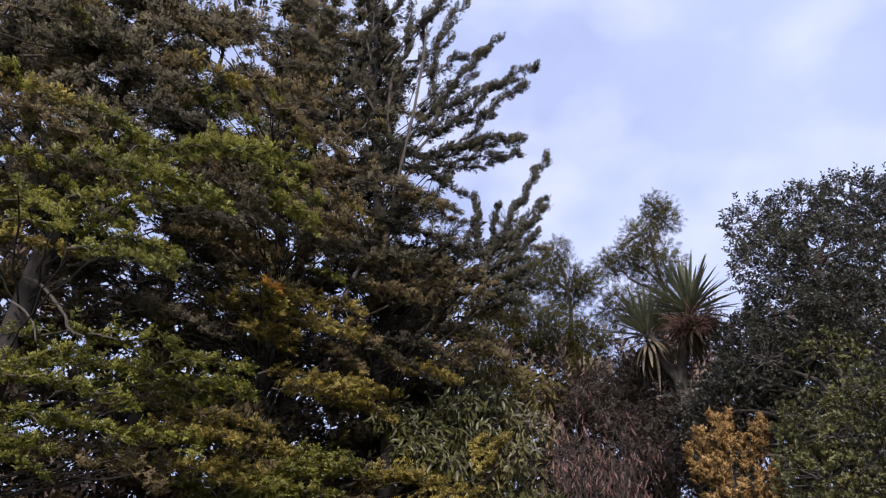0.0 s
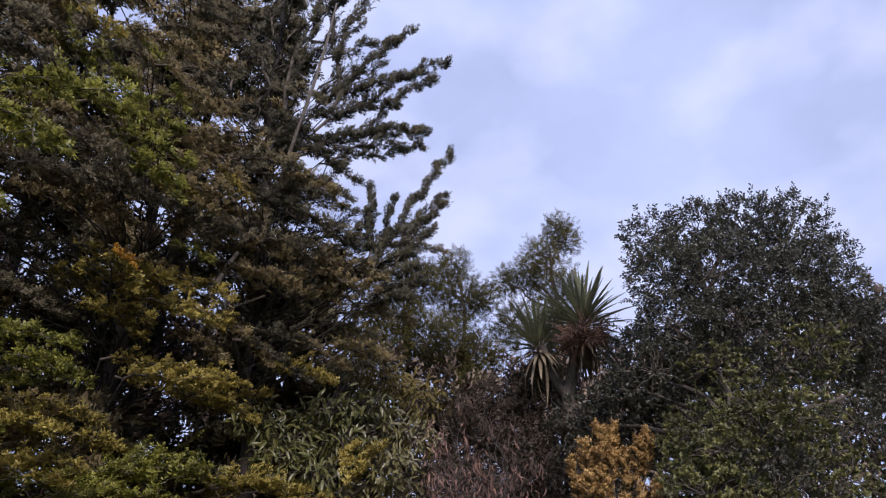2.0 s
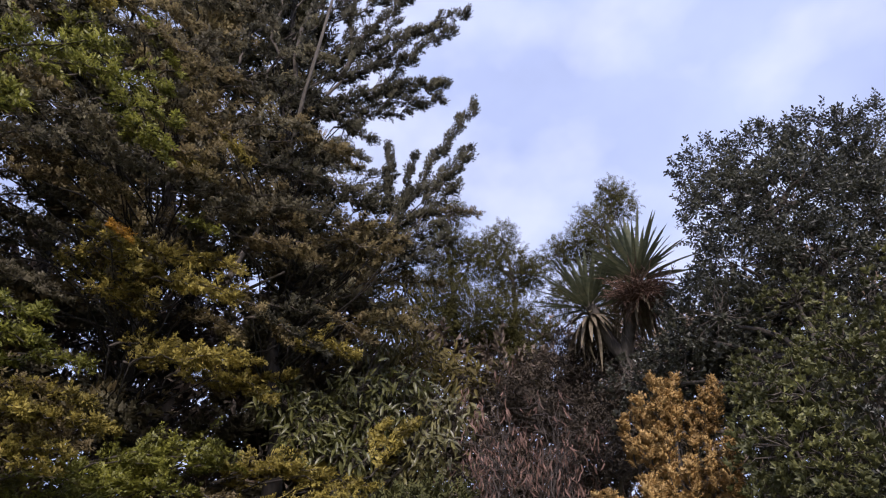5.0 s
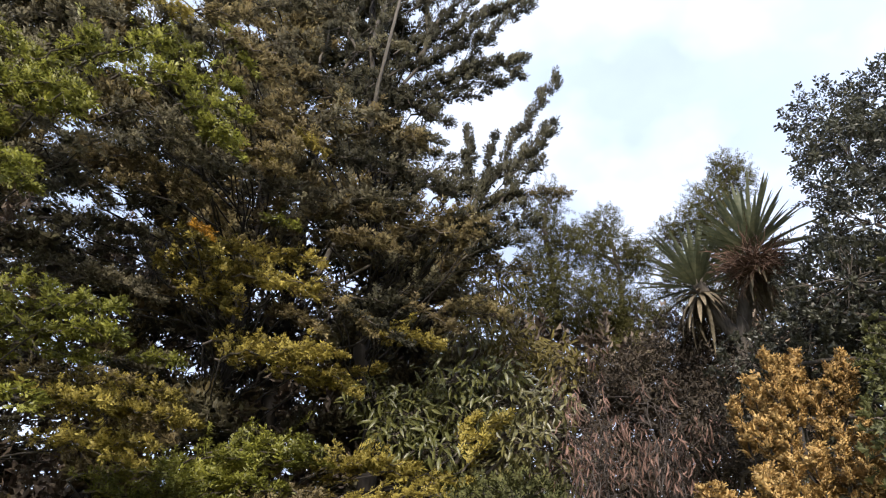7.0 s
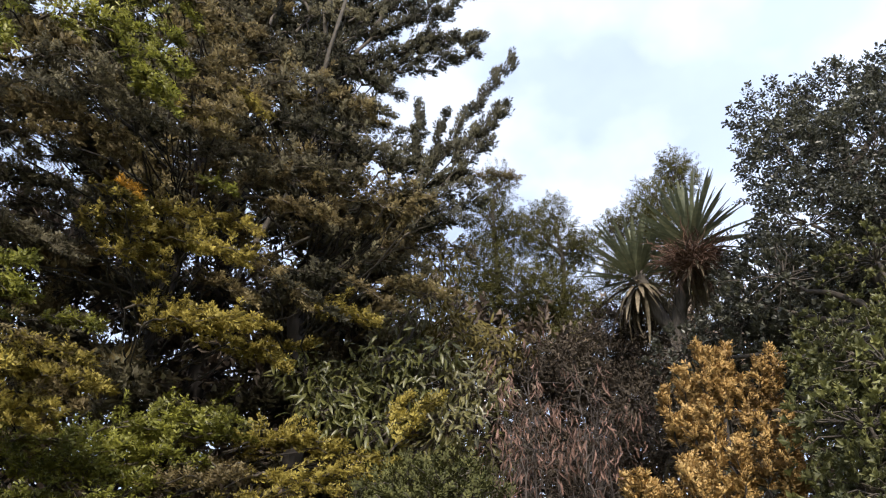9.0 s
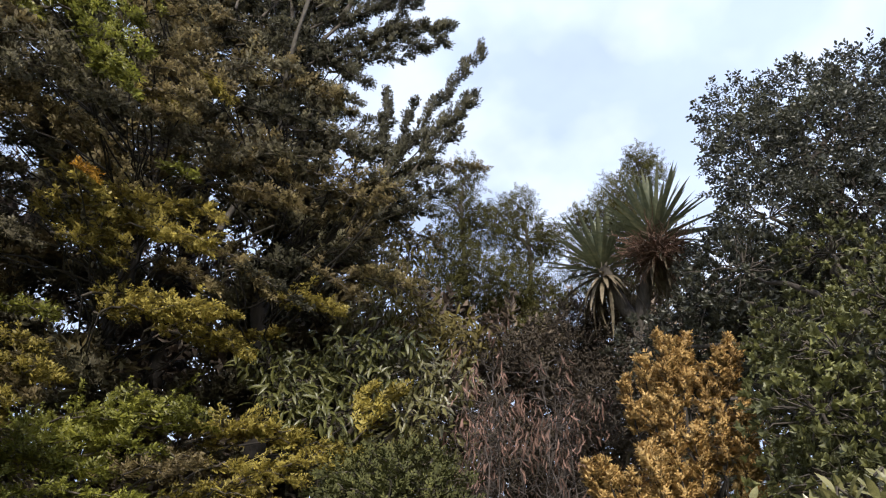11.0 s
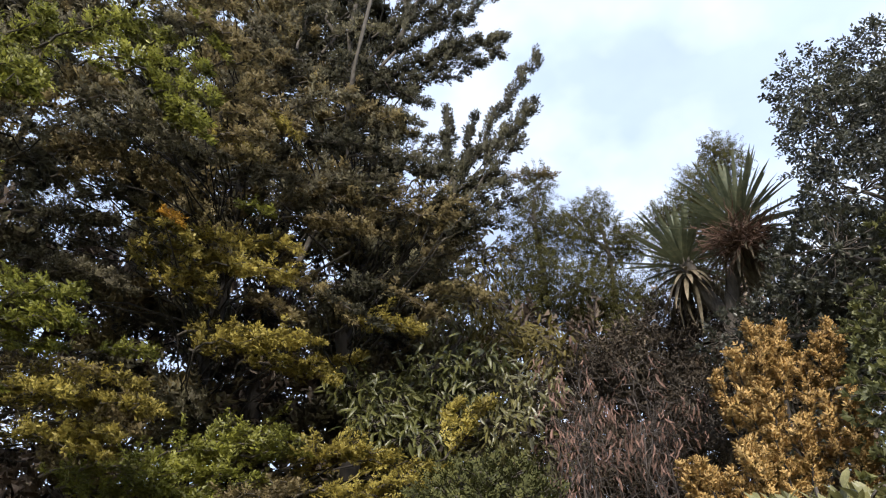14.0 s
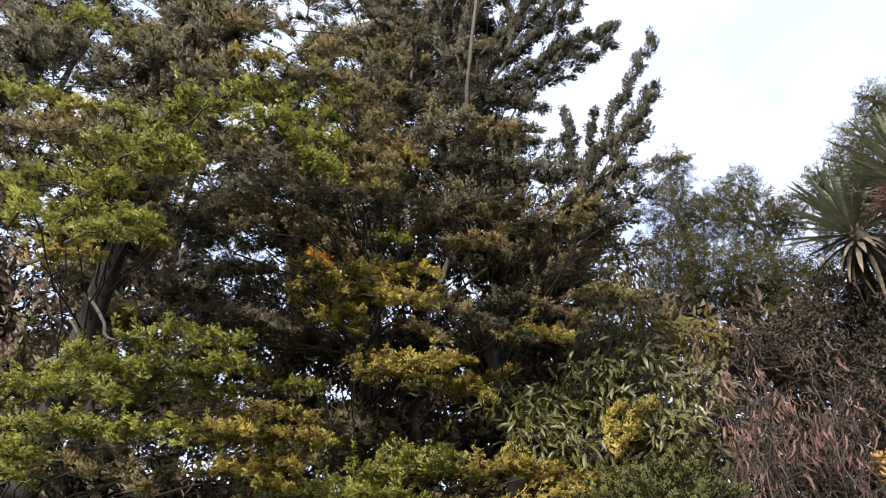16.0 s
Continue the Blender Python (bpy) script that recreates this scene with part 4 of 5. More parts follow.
SHRUB_LOBES = [
    ((5.33, 7.2, 4.24), 0.5, 0.45, 'D'),
    ((5.77, 7.0, 3.92), 0.5, 0.45, 'D'),
    ((5.13, 6.9, 3.4), 0.5, 0.45, 'D'),
    ((6.43, 7.1, 4.51), 0.5, 0.45, 'D'),
    ((3.28, 6.0, 4.31), 0.5, 0.35, 'D'),
    ((3.73, 5.6, 4.2), 0.4, 0.25, 'G'),
    ((3.61, 6.8, 4.04), 0.45, 0.4, 'D'),
    ((4.68, 5.4, 4.31), 0.45, 0.3, 'G'),
    ((3.72, 5.2, 3.6), 0.42, 0.3, 'G'),
    ((3.19, 5.4, 3.45), 0.35, 0.35, 'G'),
    ((4.08, 5.2, 3.54), 0.45, 0.4, 'G'),
    ((4.39, 5.7, 4.2), 0.5, 0.35, 'D'),
    ((3.23, 5.1, 3.21), 0.38, 0.28, 'G'),
    ((3.11, 5.4, 3.24), 0.35, 0.35, 'G'),
    ((3.02, 5.1, 2.84), 0.45, 0.35, 'G'),
    ((3.19, 5.0, 2.68), 0.45, 0.4, 'G'),
]
SHRUB_LOBES_LOW = [
    ((4.94, 5.4, 3.57), 0.5, 0.45, 'D'),
    ((4.3, 5.1, 2.98), 0.45, 0.4, 'G'),
    ((5.8, 5.7, 4.15), 0.5, 0.5, 'D'),
    ((3.11, 7.1, 3.71), 0.35, 0.3, 'D'),
    ((3.02, 7.0, 3.18), 0.4, 0.35, 'D'),
    ((2.67, 6.9, 3.68), 0.3, 0.3, 'D'),
    ((3.15, 7.0, 4.37), 0.3, 0.25, 'D'),
    ((2.72, 7.0, 4.15), 0.35, 0.3, 'D'),
    ((3.16, 6.5, 4.33), 0.35, 0.3, 'D'),
    ((3.26, 5.8, 3.01), 0.3, 0.4, 'D'),
    ((3.02, 5.3, 2.56), 0.42, 0.35, 'G'),
    ((3.04, 5.0, 2.43), 0.45, 0.35, 'G'),
    ((3.55, 5.0, 2.86), 0.5, 0.5, 'D'),
    ((3.36, 4.9, 2.4), 0.5, 0.5, 'G'),
    ((3.37, 6.8, 3.79), 0.4, 0.4, 'D'),
    ((3.54, 6.6, 4.16), 0.4, 0.3, 'D'),
    ((3.73, 5.2, 3.44), 0.45, 0.3, 'G'),
]
FAR_ONE = [
    ((1.2, 11.0, 9.38), 0.3, 0.5, 'F'),
    ((1.03, 10.8, 8.45), 0.45, 0.5, 'F'),
    ((1.47, 10.9, 8.15), 0.5, 0.45, 'F'),
    ((0.88, 10.6, 7.39), 0.6, 0.5, 'F'),
    ((1.42, 10.6, 6.85), 0.7, 0.6, 'F'),
    ((0.71, 10.4, 6.54), 0.6, 0.5, 'F'),
]
FAR_TWO = [
    ((2.21, 11.4, 9.01), 0.32, 0.4, 'F'),
    ((1.8, 11.2, 8.67), 0.35, 0.35, 'F'),
    ((2.27, 11.2, 8.11), 0.6, 0.5, 'F'),
    ((2.7, 11.4, 8.23), 0.35, 0.35, 'F'),
    ((1.9, 11.0, 7.07), 0.6, 0.6, 'F'),
    ((2.4, 10.8, 6.64), 0.5, 0.6, 'F'),
    ((2.15, 10.6, 5.86), 0.5, 0.5, 'F'),
]
FAR_THREE = [
    ((4.78, 12.0, 10.57), 0.33, 0.42, 'F'),
    ((4.95, 12.0, 10.26), 0.4, 0.4, 'F'),
    ((4.32, 12.0, 9.84), 0.45, 0.45, 'F'),
    ((3.8, 11.8, 9.14), 0.45, 0.4, 'F'),
    ((3.34, 11.8, 8.88), 0.35, 0.35, 'F'),
    ((4.4, 11.8, 8.86), 0.7, 0.6, 'F'),
    ((3.36, 11.5, 7.69), 0.6, 0.5, 'F'),
    ((4.33, 11.5, 7.55), 0.7, 0.6, 'F'),
]
LAUREL_LOBES = [
    ((0.19, 8.8, 5.83), 0.45, 0.35, 'W'),
    ((0.8, 8.9, 5.07), 0.5, 0.4, 'W'),
    ((0.36, 9.2, 6.6), 0.4, 0.35, 'W'),
    ((0.38, 8.4, 3.68), 0.45, 0.35, 'M'),
    ((0.91, 8.6, 3.67), 0.45, 0.35, 'M'),
    ((0.03, 8.4, 3.56), 0.4, 0.3, 'M'),
    ((-1.0, 8.0, 4.41), 0.4, 0.25, 'L'),
    ((-0.53, 7.9, 4.17), 0.45, 0.3, 'L'),
    ((-0.16, 8.0, 4.53), 0.5, 0.3, 'L'),
    ((0.31, 8.1, 4.63), 0.45, 0.3, 'L'),
    ((0.04, 8.0, 4.15), 0.45, 0.3, 'L'),
    ((-0.7, 7.8, 3.9), 0.4, 0.25, 'L'),
    ((-0.29, 7.8, 3.72), 0.45, 0.25, 'L'),
    ((0.49, 8.2, 4.35), 0.4, 0.3, 'M'),
    ((0.92, 8.2, 4.28), 0.4, 0.3, 'M'),
    ((1.11, 8.5, 4.88), 0.45, 0.3, 'W'),
    ((0.58, 8.5, 5.18), 0.5, 0.3, 'W'),
    ((0.05, 8.4, 5.29), 0.4, 0.25, 'M'),
    ((0.63, 8.0, 3.84), 0.4, 0.3, 'M'),
]
BRUSH_LOBES = [
    ((1.28, 8.7, 3.88), 0.5, 0.4, 'T'),
    ((1.89, 8.7, 3.81), 0.5, 0.4, 'T'),
    ((2.45, 8.5, 3.63), 0.5, 0.4, 'T'),
    ((1.54, 8.5, 3.23), 0.6, 0.4, 'T'),
    ((2.19, 8.3, 3.13), 0.6, 0.4, 'T'),
    ((2.86, 7.4, 4.1), 0.35, 0.35, 'T'),
    ((2.46, 7.6, 3.63), 0.4, 0.35, 'T'),
    ((2.69, 7.0, 3.42), 0.4, 0.4, 'T'),
    ((2.68, 8.3, 5.19), 0.35, 0.3, 'T'),
    ((2.31, 8.6, 5.06), 0.5, 0.4, 'T'),
    ((2.7, 8.4, 4.74), 0.5, 0.4, 'T'),
    ((1.92, 8.4, 4.55), 0.5, 0.35, 'T'),
    ((2.41, 8.2, 4.2), 0.45, 0.35, 'T'),
    ((3.06, 8.6, 5.2), 0.4, 0.3, 'T'),
    ((1.49, 8.5, 4.59), 0.4, 0.35, 'T'),
]
LOW_SHRUB = [
    ((0.35, 6.3, 2.76), 0.35, 0.25, 'N'),
    ((0.67, 6.3, 2.8), 0.4, 0.25, 'N'),
    ((0.88, 6.2, 2.66), 0.3, 0.25, 'N'),
    ((0.22, 6.2, 2.63), 0.3, 0.2, 'N'),
    ((0.58, 6.1, 2.53), 0.5, 0.3, 'N'),
]
HEDGE = [
    ((1.61, 3.3, 1.89), 0.1, 0.06, 'H'),
    ((1.66, 3.2, 1.88), 0.12, 0.07, 'H'),
    ((1.77, 3.2, 1.88), 0.13, 0.06, 'H'),
    ((1.82, 3.1, 1.88), 0.13, 0.06, 'H'),
    ((1.87, 3.0, 1.88), 0.13, 0.07, 'H'),
    ((1.96, 3.0, 1.88), 0.16, 0.09, 'H'),
]
GOLDEN_TIPS = [
    (2.71, 5.9, 3.76),
    (2.59, 5.9, 3.69),
    (2.47, 5.9, 3.69),
    (2.37, 5.9, 3.56),
    (2.2, 5.9, 3.38),
    (2.45, 5.9, 3.46),
    (2.63, 5.9, 3.57),
    (2.45, 5.9, 3.25),
    (2.35, 5.9, 3.21),
    (2.94, 5.9, 3.6),
    (2.85, 5.9, 3.53),
    (2.75, 5.9, 3.46),
    (2.81, 5.65, 3.08),
    (2.88, 5.65, 3.04),
    (2.89, 5.65, 2.92),
    (2.7, 5.65, 3.03),
    (2.58, 5.65, 2.99),
    (2.51, 5.65, 2.91),
    (2.77, 5.65, 2.84),
    (2.82, 5.65, 2.71),
    (2.51, 5.65, 2.71),
    (2.23, 5.65, 2.86),
    (2.33, 5.65, 2.85),
    (2.17, 5.65, 2.78),
    (2.35, 5.65, 2.74),
    (1.82, 5.65, 2.73),
    (1.9, 5.65, 2.72),
    (2.0, 5.65, 2.69),
    (2.06, 5.65, 2.65),
    (2.15, 5.65, 2.59),
    (2.35, 5.65, 2.59),
    (2.75, 5.65, 2.55),
]
CAB_A, CAB_B, PAN = (3.22, 7.6, 5.75), (2.66, 7.9, 5.55), (3.08, 7.3, 5.36)

rng = np.random.default_rng(19)
THICKET = {"K": leafy("thicket_leaf", (0.105, 0.086, 0.078), (0.165, 0.138, 0.120), (0.230, 0.198, 0.162), 0.6, 0.25)}
thicket, near_stem = trunked("background_thicket", (-2.5, 12.6, 0), (-2.4, 12.5, 4.0), 0.12, "dark thicket of trees behind the front row", "trees", BARK)
row = []
for turn in np.arange(-58, 70, 5.2):
    for z in (0.9, 2.3, 3.7, 5.1, 6.4) + ((7.7,) if turn > 6 else ()):
        a, far = radians(turn + rng.uniform(-2, 2)), 11.3 + rng.uniform(-0.5, 0.7)
        row.append(((0.5 - far * math.sin(a), 1.0 + far * math.cos(a), z + rng.uniform(-0.3, 0.2)), 0.95, 0.85, "K"))
for x in np.arange(-5.0, 0.6, 0.95):
    for z in (2.6, 3.8, 5.0, 6.2):
        row.append(((x + rng.uniform(-0.2, 0.2), 9.7 + rng.uniform(-0.2, 0.3) + 0.3 * (x > -1), z + rng.uniform(-0.3, 0.2)), 0.75, 0.65, "K"))
for x in np.arange(0.8, 4.4, 0.9):
    for z in (2.2, 3.4, 4.6, 5.6):
        row.append(((x + rng.uniform(-0.2, 0.2), 10.4 + rng.uniform(-0.2, 0.3), z + rng.uniform(-0.3, 0.2)), 0.7, 0.6, "K"))
for x in np.arange(-2.4, 0.4, 0.6):
    for z in (2.5, 3.2, 3.9):
        row.append(((x + rng.uniform(-0.1, 0.1), 9.25 + rng.uniform(-0.1, 0.15), z + rng.uniform(-0.2, 0.1)), 0.48, 0.42, "K"))
for x in np.arange(-3.6, 0.0, 0.6):
    row.append(((x + rng.uniform(-0.1, 0.1), 8.3 + rng.uniform(-0.1, 0.15), 2.6 + rng.uniform(-0.15, 0.2)), 0.5, 0.5, "K"))
for x in np.arange(-10.5, -4.4, 1.0):
    for z in (1.2, 2.5, 3.7):
        row.append(((x + rng.uniform(-0.2, 0.2), 8.9 + rng.uniform(-0.2, 0.3), z + rng.uniform(-0.2, 0.2)), 0.8, 0.75, "K"))
crown(thicket, row, COARSE, THICKET, 0.44, 1.8, lambda c: (c[0], c[1], max(0.0, c[2] - 1.4)), reach=(0.3, 1.0), puffy=True, twigs=5)
rng = np.random.default_rng(21)
# On the shrub, D lobes carry shade and G lobes light in their colour
BROAD = {"D": leafy("broad_leaf_dark_and_shaded", (0.026, 0.029, 0.028), (0.043, 0.049, 0.042), (0.078, 0.087, 0.066), 0.42, 0.25, gloss=0.45),
         "G": leafy("broad_leaf_green_lit", (0.036, 0.042, 0.024), (0.080, 0.091, 0.041), (0.170, 0.188, 0.074), 0.48, 0.22, 2.6, 0.35)}
OVAL = chip(0.56, 0.14, 0.14, 0.52)
ROSETTES = [rosette(OVAL, 7, 1.2), rosette(OVAL, 8, 1.6), rosette(OVAL, 6, 0.8)]
def leafy_twig(leaf, n, length, hang=0.0, ratio=0.38):
    pieces = []
    for i in range(n):
        s = (i + 0.5) / n
        a = i * 2.4
        d = unit(np.array([0.8, np.cos(a), np.sin(a) - hang]) + rng.normal(0, 0.18, 3))
        up = unit(np.cross(d, unit(rng.normal(0, 1, 3))))
        pieces.append((leaf[0] @ np.stack([d, np.cross(up, d), up]) * ratio * rng.uniform(0.75, 1.25) + np.array([s * length, 0, 0]), leaf[1]))
    return join(pieces)


SPRIGS = [leafy_twig(sliver(0.52, 0.1, 0.55), 12, 0.9, 0.0, 0.36), leafy_twig(sliver(0.48, 0.16, 0.58), 10, 0.8, 0.0, 0.40)]
tree, near_stem = trunked("broadleaf_tree", (4.4, 6.5, 0), (4.3, 6.2, 6.3), 0.11, "rounded evergreen tree with small glossy dark leaves", "tree", TWIG)
crown(tree, TREE_LOBES, SPRIGS, BROAD, 0.125, 1.95, near_stem, lift=0.6, wisps=0.05)
tree, near_stem = trunked("evergreen_shrub", (4.0, 5.8, 0), (3.8, 5.7, 4.2), 0.07, "dense evergreen shrub with whorled mid-green leaves", "shrub", TWIG)
crown(tree, SHRUB_LOBES + SHRUB_LOBES_LOW, ROSETTES + SPRIGS[:1], BROAD, 0.060, 0.33, near_stem, lift=0.8)

# ---- far trees ----
FAR = {"F": leafy("far_leaf", (0.044, 0.046, 0.020), (0.082, 0.087, 0.033), (0.132, 0.138, 0.052), 0.65, 0.35, gloss=0.15)}
NARROW = sliver(0.24)
FINE = [leafy_twig(NARROW, 9, 0.8, 0.3), leafy_twig(NARROW, 11, 0.9, 0.5)]
for lobes, base, top in ((FAR_ONE, (1.0, 11.0, 0), (1.1, 10.9, 9.0)), (FAR_TWO, (2.2, 11.4, 0), (2.25, 11.3, 8.6)), (FAR_THREE, (4.4, 12.0, 0), (4.5, 11.9, 10.0))):
    tree, near_stem = trunked("slender_tree", base, top, 0.10, "slender far tree with fine drooping green leaves", "tree", TWIG, "slender trees behind")
    crown(tree, lobes, FINE, FAR, 0.15, 3.6, near_stem, reach=(0.1, 1.1), droop=0.5, puffy=True)

# ---- laurel ----
LAUREL = {"L": leafy("laurel_leaf", (0.034, 0.040, 0.015), (0.070, 0.080, 0.027), (0.135, 0.146, 0.055), 0.4, 0.25, gloss=0.4),
          "M": leafy("laurel_leaf_dark", (0.042, 0.044, 0.026), (0.080, 0.083, 0.038), (0.14, 0.142, 0.06), 0.4, 0.2, gloss=0.5),
          "W": leafy("laurel_leaf_old", (0.058, 0.050, 0.019), (0.098, 0.088, 0.031), (0.152, 0.138, 0.048), 0.55, 0.3, gloss=0.2)}
LONG = [blade(4, 0.27, 0.35, 0.25, 0.8, 0.42), blade(4, 0.24, 0.45, 0.45, 0.8, 0.42), blade(4, 0.28, 0.3, 0.1, 0.8, 0.45)]
tree, near_stem = trunked("laurel_shrub", (-0.4, 8.4, 0), (-0.3, 8.3, 4.0), 0.08, "laurel shrub with long drooping glossy green leaves", "shrub", TWIG)
crown(tree, LAUREL_LOBES, LONG, LAUREL, 0.128, 1.8, near_stem, reach=(0.2, 1.0), droop=1.0, face=np.array([0, -0.8, 0.6]), radial=0.45, singles=44, jitter=0.6)

# ---- brush, low shrub, near hedge ----
BRUSH = {"T": leafy("brush_grey_green", (0.034, 0.028, 0.025), (0.055, 0.047, 0.039), (0.090, 0.078, 0.061), 0.7, 0.15, gloss=0.4)}
tree, near_stem = trunked("twiggy_shrub", (2.4, 8.7, 0), (2.3, 8.5, 4.2), 0.05, "half-bare twiggy shrub in dull grey-brown", "shrub", TWIG)
crown(tree, BRUSH_LOBES, FINE, BRUSH, 0.14, 2.6, near_stem, reach=(0.1, 1.1), droop=0.3, puffy=True)
LOWGREEN = {"N": leafy("fine_shrub_green", (0.038, 0.044, 0.018), (0.074, 0.086, 0.032), (0.120, 0.130, 0.046), 0.7, 0.25, gloss=0.25)}
tree, near_stem = trunked("fine_leaved_shrub", (0.2, 6.4, 0), (0.25, 6.3, 2.5), 0.04, "low bushy shrub with very fine green leaves", "shrub", TWIG)
crown(tree, LOW_SHRUB, TUFTS, LOWGREEN, 0.085, 1.9, near_stem, reach=(0.2, 1.0), puffy=True)
HEDGE_LEAF = {"H": leafy("hedge_leaf", (0.070, 0.074, 0.036), (0.140, 0.146, 0.062), (0.220, 0.222, 0.110), 0.35, 0.2, gloss=0.5)}
BIG = blade(4, 0.34, 0.35, 0.3, 0.8, 0.55)
tree, near_stem = trunked("large_leaved_shrub", (1.95, 3.2, 0), (1.9, 3.15, 1.75), 0.03, "garden shrub with large pale green leaves", "shrub", TWIG)
crown(tree, HEDGE, [BIG, blade(4, 0.38, 0.3, 0.45, 0.8, 0.55)], HEDGE_LEAF, 0.044, 2.2, near_stem, reach=(0.3, 1.0), face=np.array([0, -0.3, 0.9]), lift=1.1, singles=30, jitter=0.6)

# ---- golden conifer ----
rng = np.random.default_rng(31)
GOLD = leafy("golden_foliage", (0.205, 0.136, 0.056), (0.410, 0.290, 0.116), (0.570, 0.435, 0.205), 0.6, 0.25, 3.0, 0.4)
FINE_TUFTS = [spray(13, 1.0, 0.5, 0.46, 0.17), spray(12, 1.0, 0.62, 0.48, 0.18)]
tree, near_stem = trunked("golden_conifer", (2.65, 6.1, 0), (2.6, 6.0, 3.2), 0.05, "golden-orange upright garden conifer with feathery plates", "conifer", BARK)
for tip in GOLDEN_TIPS:
    tip = np.array(tip) + np.array([0, rng.uniform(-0.15, 0.15), 0])
    root = tip + np.array([(2.6 - tip[0]) * 0.22, 0.12, -0.40])
    ob = plume("plume", tree, GOLD, root, tip, 0.112, 0.048, 2.5, FINE_TUFTS, flat=0.9, lift=0.0, twig=BARK)
    foot = near_stem(root)
    v, t = tube(bend(foot, root, 0, 5, 0.01), (0.010, 0.006), 5)
    part("limb", v, t, BARK, tree, "", True)

# ---- cabbage tree ----
rng = np.random.default_rng(41)
SWORD_GREEN = leafy("sword_leaf_green", (0.060, 0.076, 0.058), (0.105, 0.128, 0.090), (0.170, 0.190, 0.130), 0.5, 0.2)
SWORD_OLD = leafy("sword_leaf_old", (0.050, 0.045, 0.038), (0.105, 0.095, 0.076), (0.200, 0.185, 0.150), 0.7, 0.12, gloss=0.15)
PANICLE = leafy("flower_stalk_brown", (0.042, 0.026, 0.021), (0.082, 0.050, 0.039), (0.135, 0.083, 0.064), 0.8, 0.1)
cab = thing("cabbage_tree", (3.1, 7.9, 0), "cabbage tree with two heads of sword leaves", "tree")
v, t = tube(bend((3.1, 7.9, 0), (2.95, 7.85, 4.6), 0, 10, 0.03), (0.12, 0.10, 0.08), 10, 0.1)
part("trunk", v, t, TWIG, cab, "", True)


def sword(length, sag):
    return blade(6, 0.050 / length, 0.3, sag, 0.55, 0.35)


for head, green, dry, longer, spread_to in (((CAB_A), 120, 66, 1.0, 84), ((CAB_B), 76, 44, 0.92, 74)):
    c = np.array(head)
    v, t = tube(bend((2.95, 7.85, 4.6), c, 0.0, 6, 0.02), (0.08, 0.07), 9, 0.1)
    part("limb", v, t, TWIG, cab, "", True)
    for k in range(green + dry):
        live = k < green
        s = (k + 0.5) / green if live else (k - green + 0.5) / dry
        a = k * 2.39996
        tilt = radians(4 + spread_to * s ** 0.8) + rng.normal(0, 0.12) if live else radians(98 + 52 * s) + rng.normal(0, 0.18)
        d = np.array([np.sin(tilt) * np.cos(a), np.sin(tilt) * np.sin(a), np.cos(tilt)])
        ln = rng.uniform(0.52, 0.84) * longer * (1 if live else 0.82)
        form = sword(ln, 0.02 + 0.16 * s * rng.uniform(0, 1.6) if live else rng.uniform(0.15, 0.6))
        face = unit(np.array([0, 0, 1.0]) - d * d[2] + 1e-3)
        axes = np.stack([d, np.cross(face, d), face])
        v = form[0] @ axes * ln + c + d * 0.05 - np.array([0, 0, 0.10 * s if live else 0.16])
        part("sword_leaf", v, form[1], SWORD_GREEN if live else SWORD_OLD, cab, "" if live else "dry pale hanging leaf", True)
pieces = []
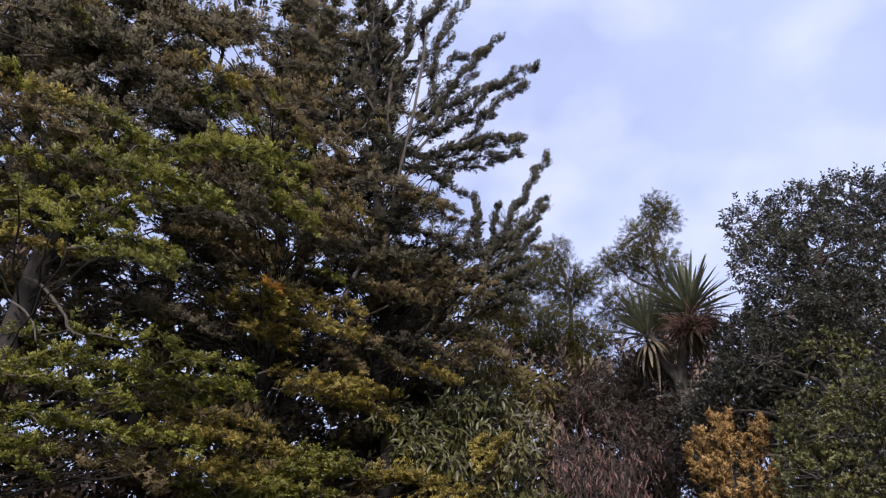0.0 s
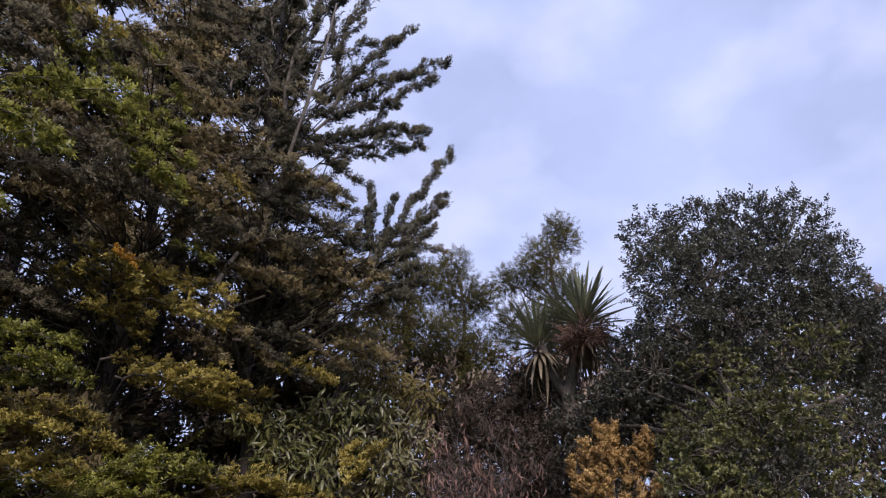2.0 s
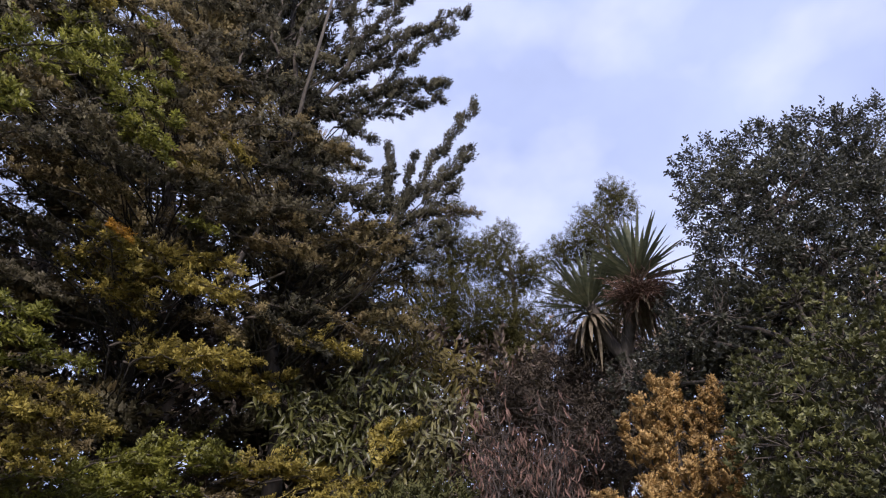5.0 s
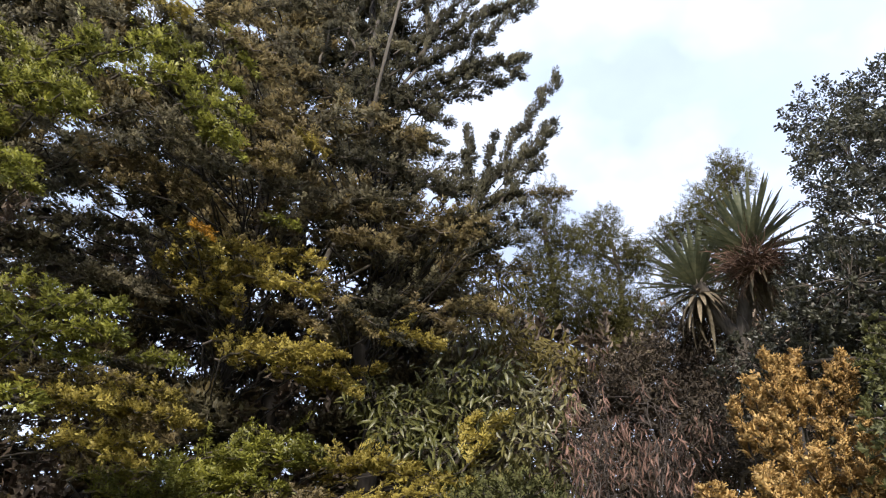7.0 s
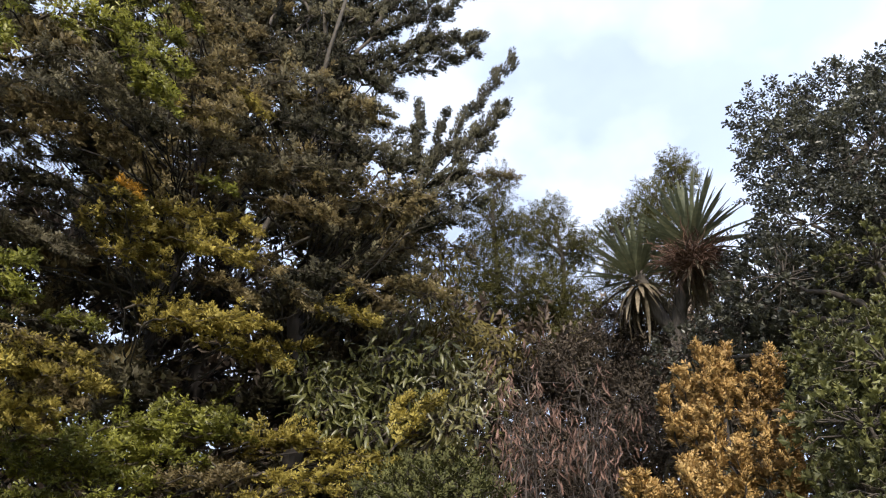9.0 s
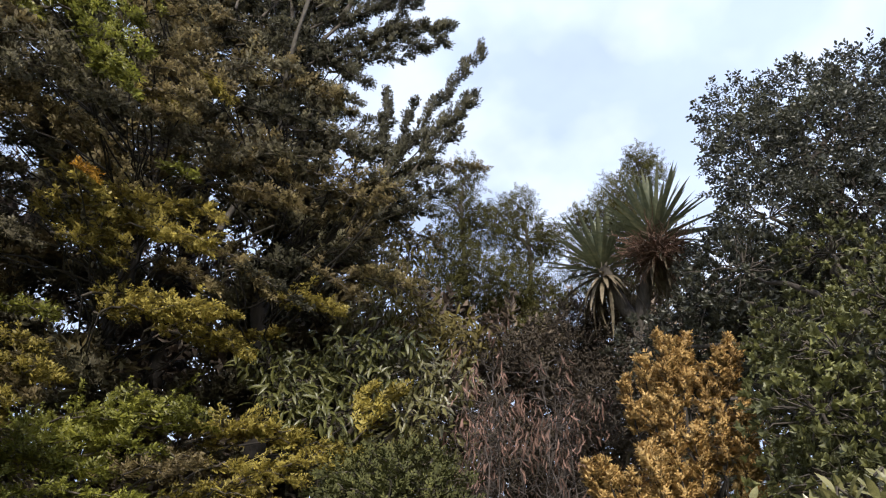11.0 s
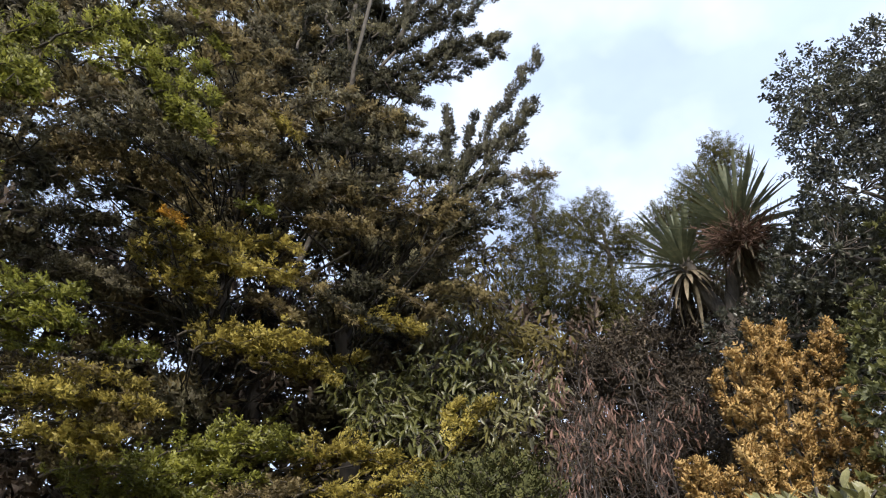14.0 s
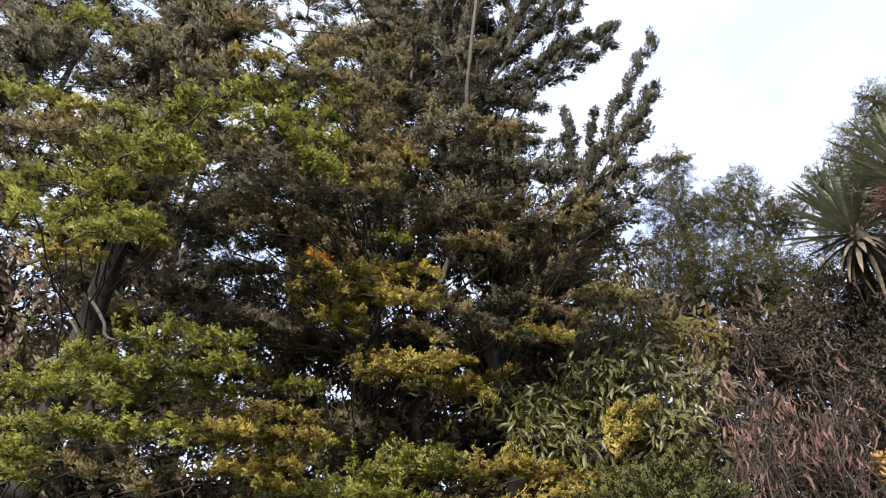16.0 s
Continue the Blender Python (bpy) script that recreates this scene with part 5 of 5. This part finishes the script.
for k in range(190):
    d = unit(rng.normal(0, 1, 3) * np.array([1.3, 0.8, 0.45]) + np.array([0.0, -0.3, -0.15]))
    o = np.array(PAN) + rng.normal(0, 0.03, 3)
    b = o + d * rng.uniform(0.2, 0.46)
    pieces.append(tube(bend(o, b, -0.02, 5, 0.012), (0.006, 0.003), 4))
    for q in range(4):
        e = o + (b - o) * rng.uniform(0.4, 1)
        pieces.append(tube(bend(e, e + unit(d + rng.normal(0, 0.7, 3)) * rng.uniform(0.06, 0.13), 0, 3), (0.004, 0.002), 3))
v, t = join(pieces)
part("flower_panicle", v, t, PANICLE, cab, "spent reddish-brown flower stalks", kind="stuff")

# ---- dead shrub ----
rng = np.random.default_rng(51)
DEAD = leafy("dead_leaf", (0.066, 0.045, 0.042), (0.140, 0.095, 0.089), (0.250, 0.171, 0.161), 0.75, 0.25, gloss=0.3)
DEADTWIG = barky("dead_twig", (0.038, 0.030, 0.027), (0.096, 0.077, 0.070), 16)
dead = thing("dead_shrub", (1.45, 7.7, 0), "dead shrub hung with withered pinkish-brown leaves", "shrub")
CURLED = [blade(3, 0.20, 0.6, 0.3, 0.8, 0.5), blade(3, 0.15, 0.7, 0.5, 0.8, 0.5)]
for k in range(17):
    top = np.array([rng.uniform(0.85, 2.25), rng.uniform(7.3, 8.1), rng.uniform(3.5, 4.25)])
    stem = bend((1.45 + rng.normal(0, 0.15), 7.7 + rng.normal(0, 0.1), 0), top, 0.12, 14, 0.06)
    v, t = tube(stem, (0.015, 0.009, 0.003), 6)
    ob = part("stem", v, t, DEADTWIG, dead, "", True)
    twigs, pos, way = [], [], []
    for q in range(22):
        s = rng.uniform(8.5, 13)
        o = np.array([np.interp(s, np.arange(14), stem[:, j]) for j in range(3)])
        e = o + unit(rng.normal(0, 1, 3) + np.array([0, -0.2, 0.3])) * rng.uniform(0.15, 0.6)
        tw = bend(o, e, 0.04, 6, 0.03)
        twigs.append(tube(tw, (0.005, 0.002), 4))
        for w in range(int(rng.integers(0, 11)) if s > 10.3 else 0):
            pos.append(tw[5 - int(rng.integers(0, 2))] + rng.normal(0, 1, 3) * np.array([0.022, 0.022, 0.05]) - np.array([0, 0, 0.03]))
            way.append(np.array([rng.normal(0, 0.3), rng.normal(0, 0.3), -1]))
    v, t = join(twigs)
    part("twig_spray", v, t, DEADTWIG, ob, "", True, "stuff")
    v, t = scatter(CURLED, pos, way, rng.uniform(0.06, 0.125, len(pos)))
    part("withered_leaves", v, t, DEAD, ob, kind="stuff")
